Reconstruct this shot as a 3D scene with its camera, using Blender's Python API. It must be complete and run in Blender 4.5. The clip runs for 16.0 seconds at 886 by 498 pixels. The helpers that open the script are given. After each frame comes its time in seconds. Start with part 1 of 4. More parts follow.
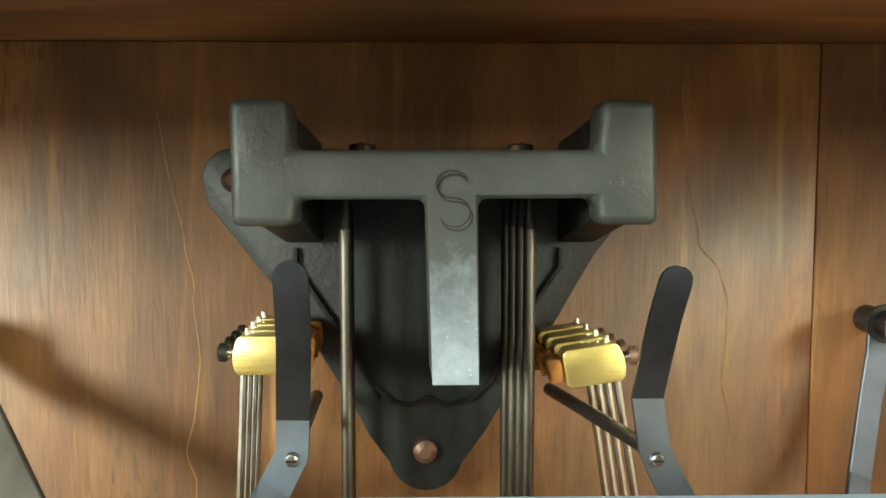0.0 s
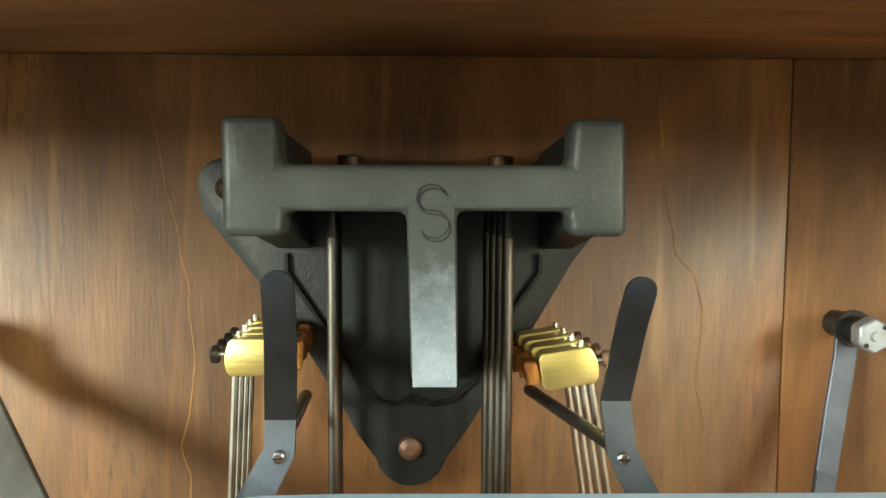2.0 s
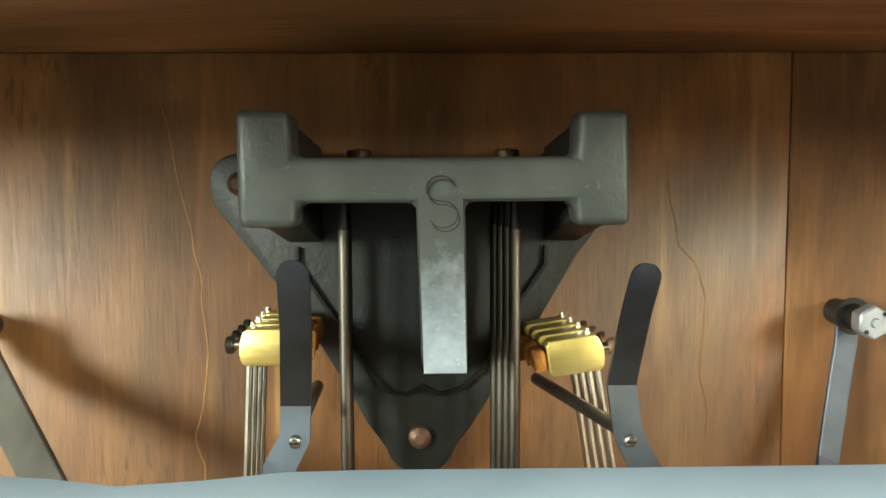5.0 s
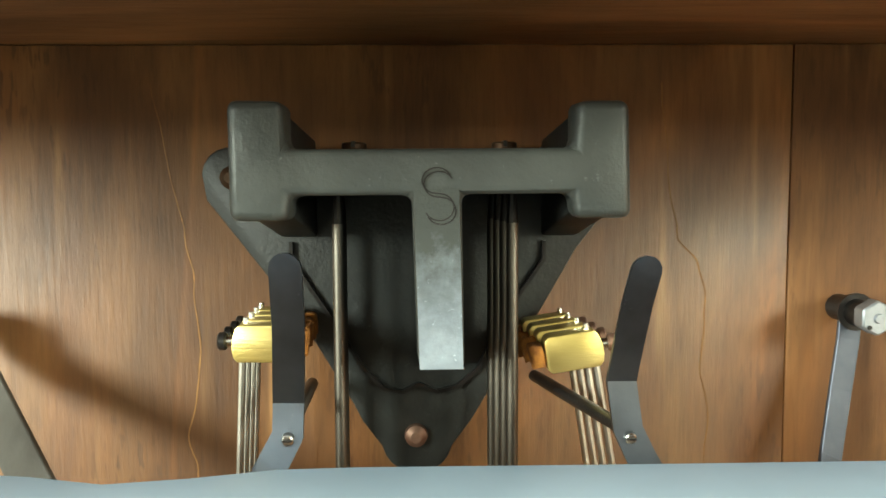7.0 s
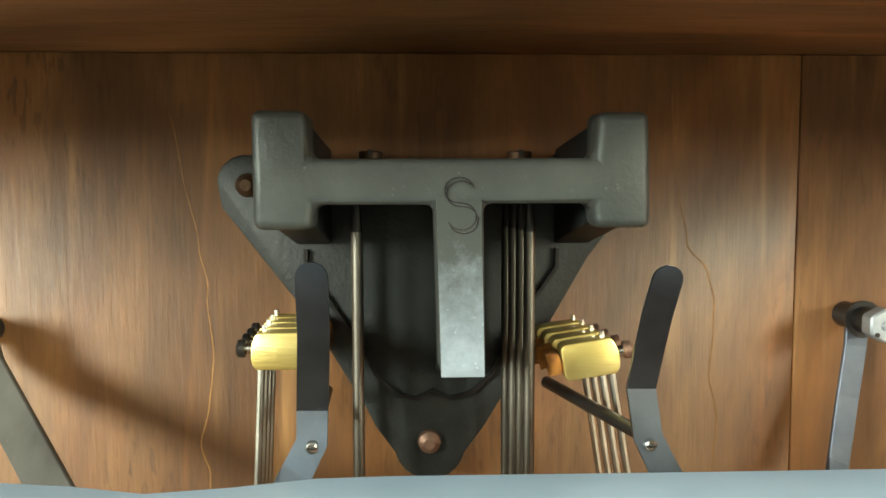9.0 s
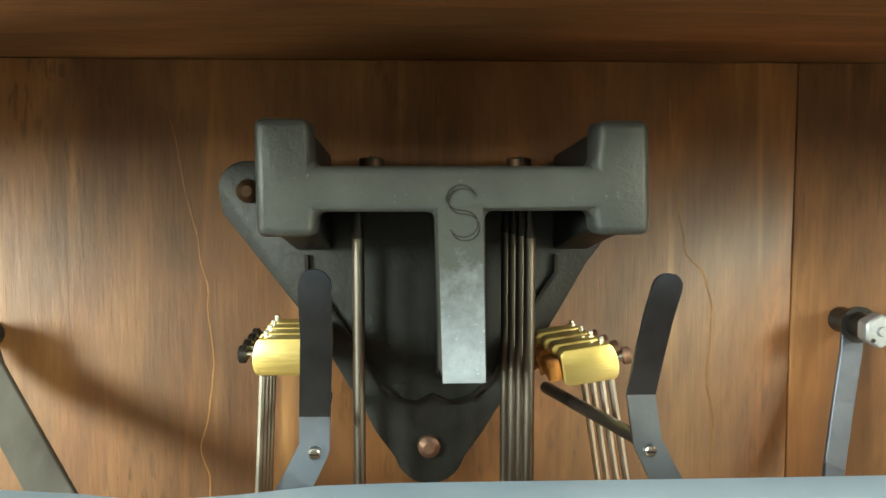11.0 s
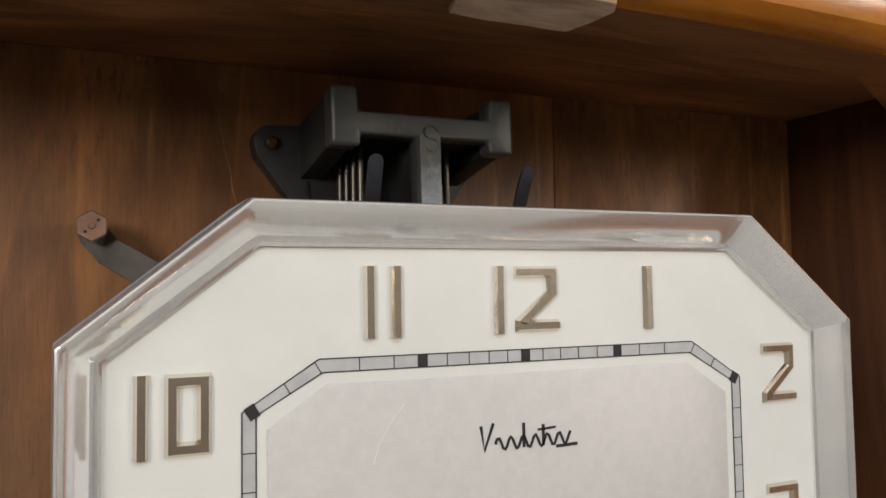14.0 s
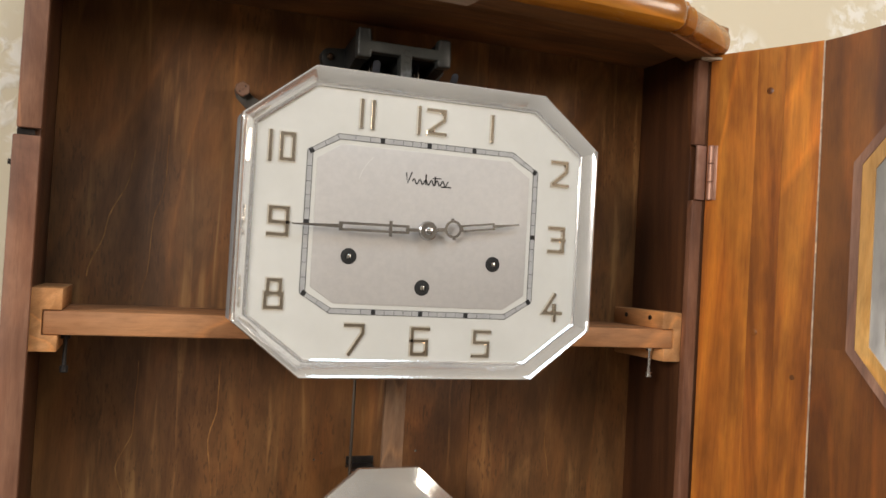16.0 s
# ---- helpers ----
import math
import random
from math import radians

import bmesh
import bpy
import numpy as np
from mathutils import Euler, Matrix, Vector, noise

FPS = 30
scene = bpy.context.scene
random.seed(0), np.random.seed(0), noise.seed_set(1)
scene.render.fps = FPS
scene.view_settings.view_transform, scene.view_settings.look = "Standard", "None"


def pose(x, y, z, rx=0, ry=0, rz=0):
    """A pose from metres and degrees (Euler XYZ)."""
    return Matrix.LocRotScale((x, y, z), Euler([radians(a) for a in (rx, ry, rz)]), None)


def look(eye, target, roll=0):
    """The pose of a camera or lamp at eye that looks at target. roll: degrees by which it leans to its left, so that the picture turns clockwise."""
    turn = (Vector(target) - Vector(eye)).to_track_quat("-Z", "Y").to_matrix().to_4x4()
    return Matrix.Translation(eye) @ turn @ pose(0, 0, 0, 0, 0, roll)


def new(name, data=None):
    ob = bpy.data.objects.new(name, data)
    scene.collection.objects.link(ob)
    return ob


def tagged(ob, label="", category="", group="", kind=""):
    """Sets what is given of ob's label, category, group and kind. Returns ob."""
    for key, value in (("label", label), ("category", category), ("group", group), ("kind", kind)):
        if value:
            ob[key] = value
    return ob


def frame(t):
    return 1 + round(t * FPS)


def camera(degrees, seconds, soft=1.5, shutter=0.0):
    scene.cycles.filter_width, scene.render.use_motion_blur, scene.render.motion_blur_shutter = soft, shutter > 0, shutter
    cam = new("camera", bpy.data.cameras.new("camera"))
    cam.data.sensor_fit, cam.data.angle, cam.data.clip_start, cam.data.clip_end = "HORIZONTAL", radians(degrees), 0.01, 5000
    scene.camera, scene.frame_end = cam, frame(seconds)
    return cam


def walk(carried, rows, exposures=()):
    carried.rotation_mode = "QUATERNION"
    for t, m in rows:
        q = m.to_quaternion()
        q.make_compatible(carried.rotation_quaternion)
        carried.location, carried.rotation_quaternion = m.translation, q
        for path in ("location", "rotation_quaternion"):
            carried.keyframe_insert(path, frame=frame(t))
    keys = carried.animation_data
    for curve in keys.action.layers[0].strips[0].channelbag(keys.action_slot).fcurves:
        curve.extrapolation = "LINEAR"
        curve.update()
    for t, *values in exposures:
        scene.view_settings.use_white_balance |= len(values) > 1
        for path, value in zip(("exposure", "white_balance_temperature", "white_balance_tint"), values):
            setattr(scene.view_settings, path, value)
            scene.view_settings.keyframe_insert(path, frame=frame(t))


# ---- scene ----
cam = camera(56.8, 16.0, soft=1.6)
PATH = [
    (0, (-0.003, -0.064, 0.12), (0.039, 1.93, -0.033), 0.0),
    (0.5, (-0.002, -0.068, 0.123), (0.042, 1.924, -0.052), 0.4),
    (1, (-0.003, -0.069, 0.124), (0.045, 1.922, -0.053), 0.5),
    (1.5, (0.0, -0.071, 0.124), (0.044, 1.92, -0.05), 0.4),
    (2, (0.0, -0.071, 0.123), (0.043, 1.921, -0.043), 0.3),
    (2.5, (-0.002, -0.072, 0.124), (0.044, 1.921, -0.037), 0.2),
    (3, (-0.002, -0.074, 0.124), (0.042, 1.919, -0.038), 0.1),
    (3.5, (-0.002, -0.073, 0.122), (0.043, 1.92, -0.04), 0.1),
    (4, (-0.001, -0.074, 0.121), (0.041, 1.92, -0.038), -0.0),
    (6.5, (-0.002, -0.075, 0.122), (0.039, 1.918, -0.047), -0.4),
    (7, (-0.001, -0.072, 0.12), (0.043, 1.921, -0.042), -0.3),
    (7.5, (-0.004, -0.071, 0.123), (0.049, 1.92, -0.053), -0.2),
    (8, (-0.005, -0.077, 0.125), (0.049, 1.915, -0.046), -0.1),
    (8.5, (-0.006, -0.073, 0.121), (0.059, 1.92, -0.037), -0.1),
    (11, (-0.008, -0.074, 0.122), (0.081, 1.919, -0.028), 0.0),
    (11.5, (-0.015, -0.075, 0.122), (0.087, 1.917, -0.014), 0.1),
    (12, (-0.015, -0.082, 0.125), (0.126, 1.908, -0.014), 0.3),
    (12.5, (-0.021, -0.077, 0.12), (0.207, 1.907, 0.007), 0.5),
    (13, (-0.043, -0.082, 0.101), (0.394, 1.87, 0.093), 0.8),
    (13.5, (-0.081, -0.123, 0.085), (0.722, 1.707, 0.161), -0.7),
    (14, (-0.108, -0.185, 0.066), (0.726, 1.629, 0.178), -0.9),
    (14.5, (-0.122, -0.294, 0.047), (0.607, 1.567, 0.128), 0.1),
    (14.8, (-0.128, -0.354, 0.042), (0.542, 1.531, 0.06), 0.7),
    (15, (-0.126, -0.387, 0.035), (0.508, 1.51, 0.053), 0.7),
    (15.3, (-0.123, -0.423, 0.032), (0.502, 1.477, 0.033), 1.1),
    (15.5, (-0.124, -0.44, 0.026), (0.497, 1.461, 0.038), 1.4),
    (15.7, (-0.135, -0.455, 0.006), (0.5, 1.441, 0.037), 2.0),
    (16, (-0.156, -0.462, -0.022), (0.528, 1.417, 0.024), 3.2),
]
walk(cam, [(t, look(eye, target, roll)) for t, eye, target, roll in PATH],
     exposures=[(0.0, 1.47, 6300, -12), (12.4, 1.47, 6300, -12), (13.0, 0.98, 5800, -6), (13.5, 0.02, 6100, 9), (14.0, -0.34, 6500, 13), (15.0, -0.38, 6700, 14), (16.0, -0.40, 6800, 13)])

# ---------- exposure, world, lights ----------
world = bpy.data.worlds.new("room_sky")
scene.world = world
world.use_nodes = True
bg = world.node_tree.nodes["Background"]
bg.inputs["Color"].default_value = (0.80, 0.88, 1.0, 1)
bg.inputs["Strength"].default_value = 0.35


def area(name, eye, target, sx, sy, watts, colour):
    lamp = bpy.data.lights.new(name, "AREA")
    lamp.shape, lamp.size, lamp.size_y, lamp.energy, lamp.color = "RECTANGLE", sx, sy, watts, colour
    ob = new(name, lamp)
    ob.matrix_world = look(eye, target)
    return ob


area("window_light_left", (-1.93, -1.80, 0.70), (-0.9, -1.80, 0.70), 1.1, 0.8, 86, (1.0, 0.95, 0.88))
area("window_light_right", (1.93, -1.80, 0.70), (0.9, -1.80, 0.70), 1.1, 0.8, 54, (1.0, 0.91, 0.78))
area("skylight", (0, -1.35, 1.53), (0, -1.35, 0.0), 1.1, 0.8, 30, (0.66, 0.84, 1.0))

# ---------- materials ----------


def material(name):
    m = bpy.data.materials.new(name)
    m.use_nodes = True
    t = m.node_tree
    return m, t, t.nodes["Principled BSDF"]


def node(t, kind, **values):
    n = t.nodes.new(kind)
    for k, v in values.items():
        n.inputs[k.replace("_", " ")].default_value = v
    return n


def coords(t, scale, spread=0.0):
    """Object coordinates, scaled, shifted from object to object."""
    tc = t.nodes.new("ShaderNodeTexCoord")
    mp = t.nodes.new("ShaderNodeMapping")
    mp.inputs["Scale"].default_value = scale
    t.links.new(tc.outputs["Object"], mp.inputs["Vector"])
    if spread:
        info = t.nodes.new("ShaderNodeObjectInfo")
        mul = node(t, "ShaderNodeMath")
        mul.operation = "MULTIPLY"
        mul.inputs[1].default_value = spread
        t.links.new(info.outputs["Random"], mul.inputs[0])
        t.links.new(mul.outputs[0], mp.inputs["Location"])
    return mp.outputs["Vector"]


def ramp(t, source, stops):
    r = t.nodes.new("ShaderNodeValToRGB")
    while len(r.color_ramp.elements) < len(stops):
        r.color_ramp.elements.new(0.5)
    for e, (p, c) in zip(r.color_ramp.elements, stops):
        e.position, e.color = p, (*c, 1)
    t.links.new(source, r.inputs["Fac"])
    return r.outputs["Color"]


def blend(t, kind, fac, a, b):
    m = t.nodes.new("ShaderNodeMix")
    m.data_type, m.blend_type = "RGBA", kind
    for socket, v in ((m.inputs["Factor"], fac), (m.inputs[6], a), (m.inputs[7], b)):
        if hasattr(v, "links"):
            t.links.new(v, socket)
        elif isinstance(v, tuple):
            socket.default_value = (*v, 1)
        else:
            socket.default_value = v
    return m.outputs[2]


def bump(t, b, source, strength, distance):
    n = node(t, "ShaderNodeBump", Strength=strength, Distance=distance)
    t.links.new(source, n.inputs["Height"])
    t.links.new(n.outputs["Normal"], b.inputs["Normal"])


def wood(name, dark, mid, light, along="z", rough=0.45, coat=0.0, figure=9.0, relief=0.25, spread=3.0, mottle=0.5, stretch=0.2, lining=0.75):
    """Stained wood: broad figure, fine pores along the grain, blotches of stain."""
    m, t, b = material(name)
    long_axis = {"x": 0, "y": 1, "z": 2}[along]
    sc = [1.0, 1.0, 1.0]
    sc[long_axis] = stretch
    v = coords(t, tuple(sc), spread)
    n1 = node(t, "ShaderNodeTexNoise", Scale=figure * 2.6, Detail=6.0, Roughness=0.6, Distortion=2.2)
    t.links.new(v, n1.inputs["Vector"])
    sc4 = [1.0, 1.0, 1.0]
    sc4[long_axis] = 0.2
    n4 = node(t, "ShaderNodeTexNoise", Scale=figure, Detail=2.0, Roughness=0.45, Distortion=0.6)
    t.links.new(coords(t, tuple(sc4), spread), n4.inputs["Vector"])
    many = node(t, "ShaderNodeMath")
    many.operation = "MULTIPLY"
    many.inputs[1].default_value = 6.0
    t.links.new(n4.outputs["Fac"], many.inputs[0])
    w = node(t, "ShaderNodeMath")
    w.operation = "FRACT"
    t.links.new(many.outputs[0], w.inputs[0])
    sc2 = [1000.0, 1000.0, 1000.0]
    sc2[long_axis] = 75.0
    v2 = coords(t, tuple(sc2), spread)
    n2 = node(t, "ShaderNodeTexNoise", Scale=1.0, Detail=4.0, Roughness=0.7)
    t.links.new(v2, n2.inputs["Vector"])
    sc3 = [48.0, 48.0, 48.0]
    sc3[long_axis] = 15.0
    n3 = node(t, "ShaderNodeTexNoise", Scale=1.0, Detail=3.0, Roughness=0.6)
    t.links.new(coords(t, tuple(sc3), spread), n3.inputs["Vector"])
    base = ramp(t, n1.outputs["Fac"], [(0.34, dark), (0.50, mid), (0.66, light)])
    lines = ramp(t, w.outputs[0], [(0.0, (0.80, 0.78, 0.76)), (0.30, (0.96, 0.96, 0.96)), (0.88, (1.06, 1.05, 1.03)), (0.95, (1.45, 1.32, 1.10)), (1.0, (0.85, 0.82, 0.8))])
    c = blend(t, "MULTIPLY", lining, base, lines)
    pores = ramp(t, n2.outputs["Fac"], [(0.34, (0.55, 0.52, 0.50)), (0.5, (1, 1, 1)), (0.72, (1.22, 1.2, 1.15))])
    c = blend(t, "MULTIPLY", 0.32, c, pores)
    blotch = ramp(t, n3.outputs["Fac"], [(0.32, (0.52, 0.50, 0.50)), (0.5, (1, 1, 1)), (0.70, (1.45, 1.32, 1.15))])
    c = blend(t, "MULTIPLY", mottle, c, blotch)
    t.links.new(c, b.inputs["Base Color"])
    rr = node(t, "ShaderNodeMapRange")
    rr.inputs[3].default_value, rr.inputs[4].default_value = rough + 0.12, rough - 0.1
    t.links.new(n2.outputs["Fac"], rr.inputs[0])
    t.links.new(rr.outputs[0], b.inputs["Roughness"])
    b.inputs["Coat Weight"].default_value, b.inputs["Coat Roughness"].default_value = coat, 0.2
    b.inputs["Specular IOR Level"].default_value = 0.32
    bump(t, b, n2.outputs["Fac"], relief, 0.0006)
    return m


def worn(name, colour, other, metal, rough, scale=90.0, relief=0.15, spread=5.0, stretch=(1, 1, 1), spots=0.0, coat=0.0):
    """Metal or paint with fine mottling, a second scale of stains and an uneven gloss."""
    m, t, b = material(name)
    v = coords(t, stretch, spread)
    n1 = node(t, "ShaderNodeTexNoise", Scale=scale, Detail=4.0, Roughness=0.6)
    n2 = node(t, "ShaderNodeTexNoise", Scale=scale * 9, Detail=4.0, Roughness=0.65)
    t.links.new(v, n1.inputs["Vector"])
    t.links.new(v, n2.inputs["Vector"])
    c = blend(t, "MIX", ramp(t, n1.outputs["Fac"], [(0.36, (0, 0, 0)), (0.66, (1, 1, 1))]), colour, other)
    if spots:
        mask = ramp(t, n2.outputs["Fac"], [(0.66, (0, 0, 0)), (0.74, (spots, spots, spots))])
        c = blend(t, "MIX", mask, c, tuple(min(1.0, k * 2.6 + 0.08) for k in colour))
    t.links.new(c, b.inputs["Base Color"])
    b.inputs["Metallic"].default_value = metal
    rr = node(t, "ShaderNodeMapRange")
    rr.inputs[3].default_value, rr.inputs[4].default_value = max(0.03, rough - 0.08), rough + 0.1
    t.links.new(n1.outputs["Fac"], rr.inputs[0])
    t.links.new(rr.outputs[0], b.inputs["Roughness"])
    b.inputs["Coat Weight"].default_value = coat
    bump(t, b, n2.outputs["Fac"], relief, 0.0003)
    return m


WOOD_BACK = wood("dark_stained_panel", (0.114, 0.048, 0.017), (0.160, 0.071, 0.025), (0.212, 0.101, 0.036), "z", 0.44, 0.06, 8.0, 0.15, 3.0, 0.7, 0.3, 0.5)
# side stain taken darker still, to hold the shade inside the case
WOOD_SIDE = wood("stained_side_in_shade", (0.030, 0.011, 0.005), (0.054, 0.020, 0.008), (0.083, 0.033, 0.013), "z", 0.45, 0.1, 8.0, 0.25, 3.0, 0.35, 0.1)
WOOD_TOP = wood("dark_stained_top", (0.115, 0.050, 0.019), (0.185, 0.083, 0.031), (0.26, 0.122, 0.047), "x", 0.5, 0.0, 7.0)
WOOD_EDGE = wood("worn_brown_edge", (0.13, 0.055, 0.032), (0.19, 0.088, 0.052), (0.26, 0.13, 0.080), "z", 0.5, 0.0, 12.0)
WOOD_RAIL = wood("varnished_amber_wood", (0.23, 0.070, 0.006), (0.33, 0.115, 0.010), (0.43, 0.175, 0.018), "x", 0.24, 0.6, 6.0, 0.12, 3.0, 0.3, 0.1)
WOOD_SEAT = wood("bare_beech", (0.29, 0.125, 0.052), (0.39, 0.18, 0.078), (0.48, 0.235, 0.11), "x", 0.55, 0.0, 9.0)
WOOD_BLOCK = wood("bare_beech_block", (0.36, 0.165, 0.062), (0.46, 0.22, 0.088), (0.54, 0.275, 0.12), "y", 0.55, 0.0, 14.0)
WOOD_GRAIN = wood("pale_grain_wood", (0.15, 0.068, 0.024), (0.25, 0.122, 0.042), (0.37, 0.20, 0.072), "z", 0.5, 0.0, 30.0)
WOOD_RAW = wood("raw_pale_wood", (0.38, 0.27, 0.19), (0.54, 0.42, 0.31), (0.66, 0.54, 0.42), "x", 0.7, 0.0, 20.0)
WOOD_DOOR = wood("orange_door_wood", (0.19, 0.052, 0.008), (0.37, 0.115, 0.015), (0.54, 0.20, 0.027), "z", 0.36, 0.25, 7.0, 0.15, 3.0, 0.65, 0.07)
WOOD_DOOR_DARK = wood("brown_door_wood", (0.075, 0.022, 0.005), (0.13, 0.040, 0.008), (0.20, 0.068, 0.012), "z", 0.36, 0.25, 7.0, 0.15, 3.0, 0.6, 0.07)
WOOD_BEAD = wood("honey_bead_wood", (0.40, 0.20, 0.05), (0.52, 0.28, 0.08), (0.62, 0.36, 0.12), "z", 0.4, 0.2, 14.0)
WOOD_ROD = wood("pendulum_wood", (0.16, 0.095, 0.06), (0.21, 0.13, 0.085), (0.26, 0.17, 0.115), "z", 0.5, 0.0, 20.0)

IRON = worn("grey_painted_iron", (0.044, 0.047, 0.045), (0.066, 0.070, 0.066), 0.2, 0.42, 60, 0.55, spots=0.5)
# two darker copies of the grey iron, with the casting's shade mixed in
IRON_HALF_SHADE = worn("half_shaded_iron", (0.015, 0.016, 0.016), (0.028, 0.030, 0.029), 0.1, 0.45, 70, 0.5, spots=0.4)
IRON_SHADE = worn("deep_shaded_iron", (0.007, 0.008, 0.008), (0.018, 0.019, 0.019), 0.0, 0.5, 70, 0.5, spots=0.25)
STEEL = worn("rolled_steel_strip", (0.064, 0.066, 0.076), (0.105, 0.112, 0.130), 0.9, 0.33, 60, 0.15, spots=0.3)
STEEL_ROD = worn("drawn_steel_rod", (0.115, 0.100, 0.085), (0.20, 0.18, 0.155), 1.0, 0.42, 120, 0.1, stretch=(1, 1, 0.15))
STAY_BROWN = worn("brownish_steel", (0.070, 0.064, 0.057), (0.12, 0.112, 0.10), 0.5, 0.5, 60, 0.2, spots=0.3)
STAY = worn("dull_grey_steel", (0.085, 0.093, 0.12), (0.14, 0.15, 0.185), 0.8, 0.48, 70, 0.15)
TILE = worn("pale_floor_tile", (0.34, 0.33, 0.31), (0.40, 0.39, 0.37), 0.0, 0.5, 6, 0.05)
WIRE = worn("bright_steel_wire", (0.50, 0.47, 0.42), (0.62, 0.58, 0.52), 1.0, 0.3, 120, 0.1)
BLUED = worn("black_steel", (0.015, 0.014, 0.014), (0.035, 0.03, 0.028), 0.5, 0.35, 120, 0.2)
NICKEL = worn("nickel_screw", (0.62, 0.62, 0.60), (0.75, 0.74, 0.72), 1.0, 0.25, 200, 0.1)
ZINC = worn("zinc_hex_nut", (0.34, 0.36, 0.40), (0.46, 0.48, 0.52), 0.8, 0.5, 200, 0.2)
BRASS = worn("machined_brass", (0.68, 0.53, 0.17), (0.78, 0.63, 0.25), 0.85, 0.36, 220, 0.25, stretch=(0.12, 1, 1))
LEATHER = worn("orange_leather", (0.24, 0.085, 0.015), (0.52, 0.22, 0.04), 0.0, 0.8, 400, 0.9)
CHROME = worn("polished_aluminium", (0.78, 0.79, 0.80), (0.86, 0.86, 0.85), 0.8, 0.12, 25, 0.05)
ENAMEL = worn("cream_white_dial", (0.54, 0.535, 0.50), (0.58, 0.575, 0.54), 0.0, 0.5, 30, 0.04)
SILVERED = worn("silvered_grey_panel", (0.43, 0.41, 0.395), (0.46, 0.44, 0.42), 0.0, 0.45, 300, 0.05)
TRACK = worn("pale_grey_print", (0.33, 0.33, 0.33), (0.39, 0.39, 0.385), 0.0, 0.5, 200, 0.03)
INK = worn("black_print", (0.006, 0.006, 0.006), (0.012, 0.012, 0.012), 0.0, 0.7, 200, 0.03)
NUMERAL = worn("polished_numeral_metal", (0.66, 0.59, 0.50), (0.80, 0.75, 0.67), 1.0, 0.12, 10, 0.6)
HAND = worn("polished_hand_steel", (0.46, 0.46, 0.47), (0.60, 0.60, 0.60), 1.0, 0.18, 60, 0.04)
COPPERED = worn("copper_plated_steel", (0.36, 0.19, 0.13), (0.46, 0.26, 0.19), 0.5, 0.42, 90, 0.3)
WORN_SHEEN_IRON = worn("worn_iron_with_sheen", (0.20, 0.225, 0.265), (0.32, 0.36, 0.42), 0.3, 0.36, 90, 0.5, spots=1.0)
SCREW_DARK = worn("tarnished_shaded_brass", (0.055, 0.032, 0.018), (0.11, 0.062, 0.034), 0.7, 0.5, 160, 0.3)
WOOD_BACK.node_tree.nodes["Principled BSDF"].inputs["Specular IOR Level"].default_value = 0.45
IRON_SHADE.node_tree.nodes["Principled BSDF"].inputs["Specular IOR Level"].default_value = 0.28


def fade_wear_and_sheen(m, paint):
    """Rubbed paint and a coloured-in bluish reflection, growing little by little down the stem, with a ragged edge."""
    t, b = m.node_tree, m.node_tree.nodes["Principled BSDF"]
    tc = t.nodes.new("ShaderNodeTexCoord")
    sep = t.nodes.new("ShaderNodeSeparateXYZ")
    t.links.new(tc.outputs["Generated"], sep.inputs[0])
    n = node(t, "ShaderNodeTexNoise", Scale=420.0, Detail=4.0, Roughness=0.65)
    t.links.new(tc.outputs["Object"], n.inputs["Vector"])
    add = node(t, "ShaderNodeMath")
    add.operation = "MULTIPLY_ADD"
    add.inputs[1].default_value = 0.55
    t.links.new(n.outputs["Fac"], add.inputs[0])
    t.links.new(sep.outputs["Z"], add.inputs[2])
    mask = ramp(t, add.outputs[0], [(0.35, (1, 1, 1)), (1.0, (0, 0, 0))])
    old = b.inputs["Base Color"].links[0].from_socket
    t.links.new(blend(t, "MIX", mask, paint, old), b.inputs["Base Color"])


def streaked(m, pale, dark):
    """Open pores as short dark dashes, and sparse pale streaks of sapwood running with the grain."""
    t, b = m.node_tree, m.node_tree.nodes["Principled BSDF"]
    c = b.inputs["Base Color"].links[0].from_socket
    streak = node(t, "ShaderNodeTexNoise", Scale=1.0, Detail=3.0, Roughness=0.55, Distortion=0.35)
    t.links.new(coords(t, (115.0, 115.0, 9.0), 7.0), streak.inputs["Vector"])
    c = blend(t, "MIX", ramp(t, streak.outputs["Fac"], [(0.57, (0, 0, 0)), (0.63, (0.22, 0.22, 0.22)), (0.72, (0.85, 0.85, 0.85))]), c, pale)
    dash = node(t, "ShaderNodeTexNoise", Scale=1.0, Detail=2.0, Roughness=0.6)
    t.links.new(coords(t, (620.0, 620.0, 130.0), 5.0), dash.inputs["Vector"])
    patch = node(t, "ShaderNodeTexNoise", Scale=26.0, Detail=2.0)
    t.links.new(coords(t, (1, 1, 0.6), 5.0), patch.inputs["Vector"])
    where = ramp(t, patch.outputs["Fac"], [(0.42, (0, 0, 0)), (0.60, (1, 1, 1))])
    dots = blend(t, "MULTIPLY", 1.0, ramp(t, dash.outputs["Fac"], [(0.56, (0, 0, 0)), (0.66, (0.6, 0.6, 0.6))]), where)
    t.links.new(blend(t, "MIX", dots, c, dark), b.inputs["Base Color"])


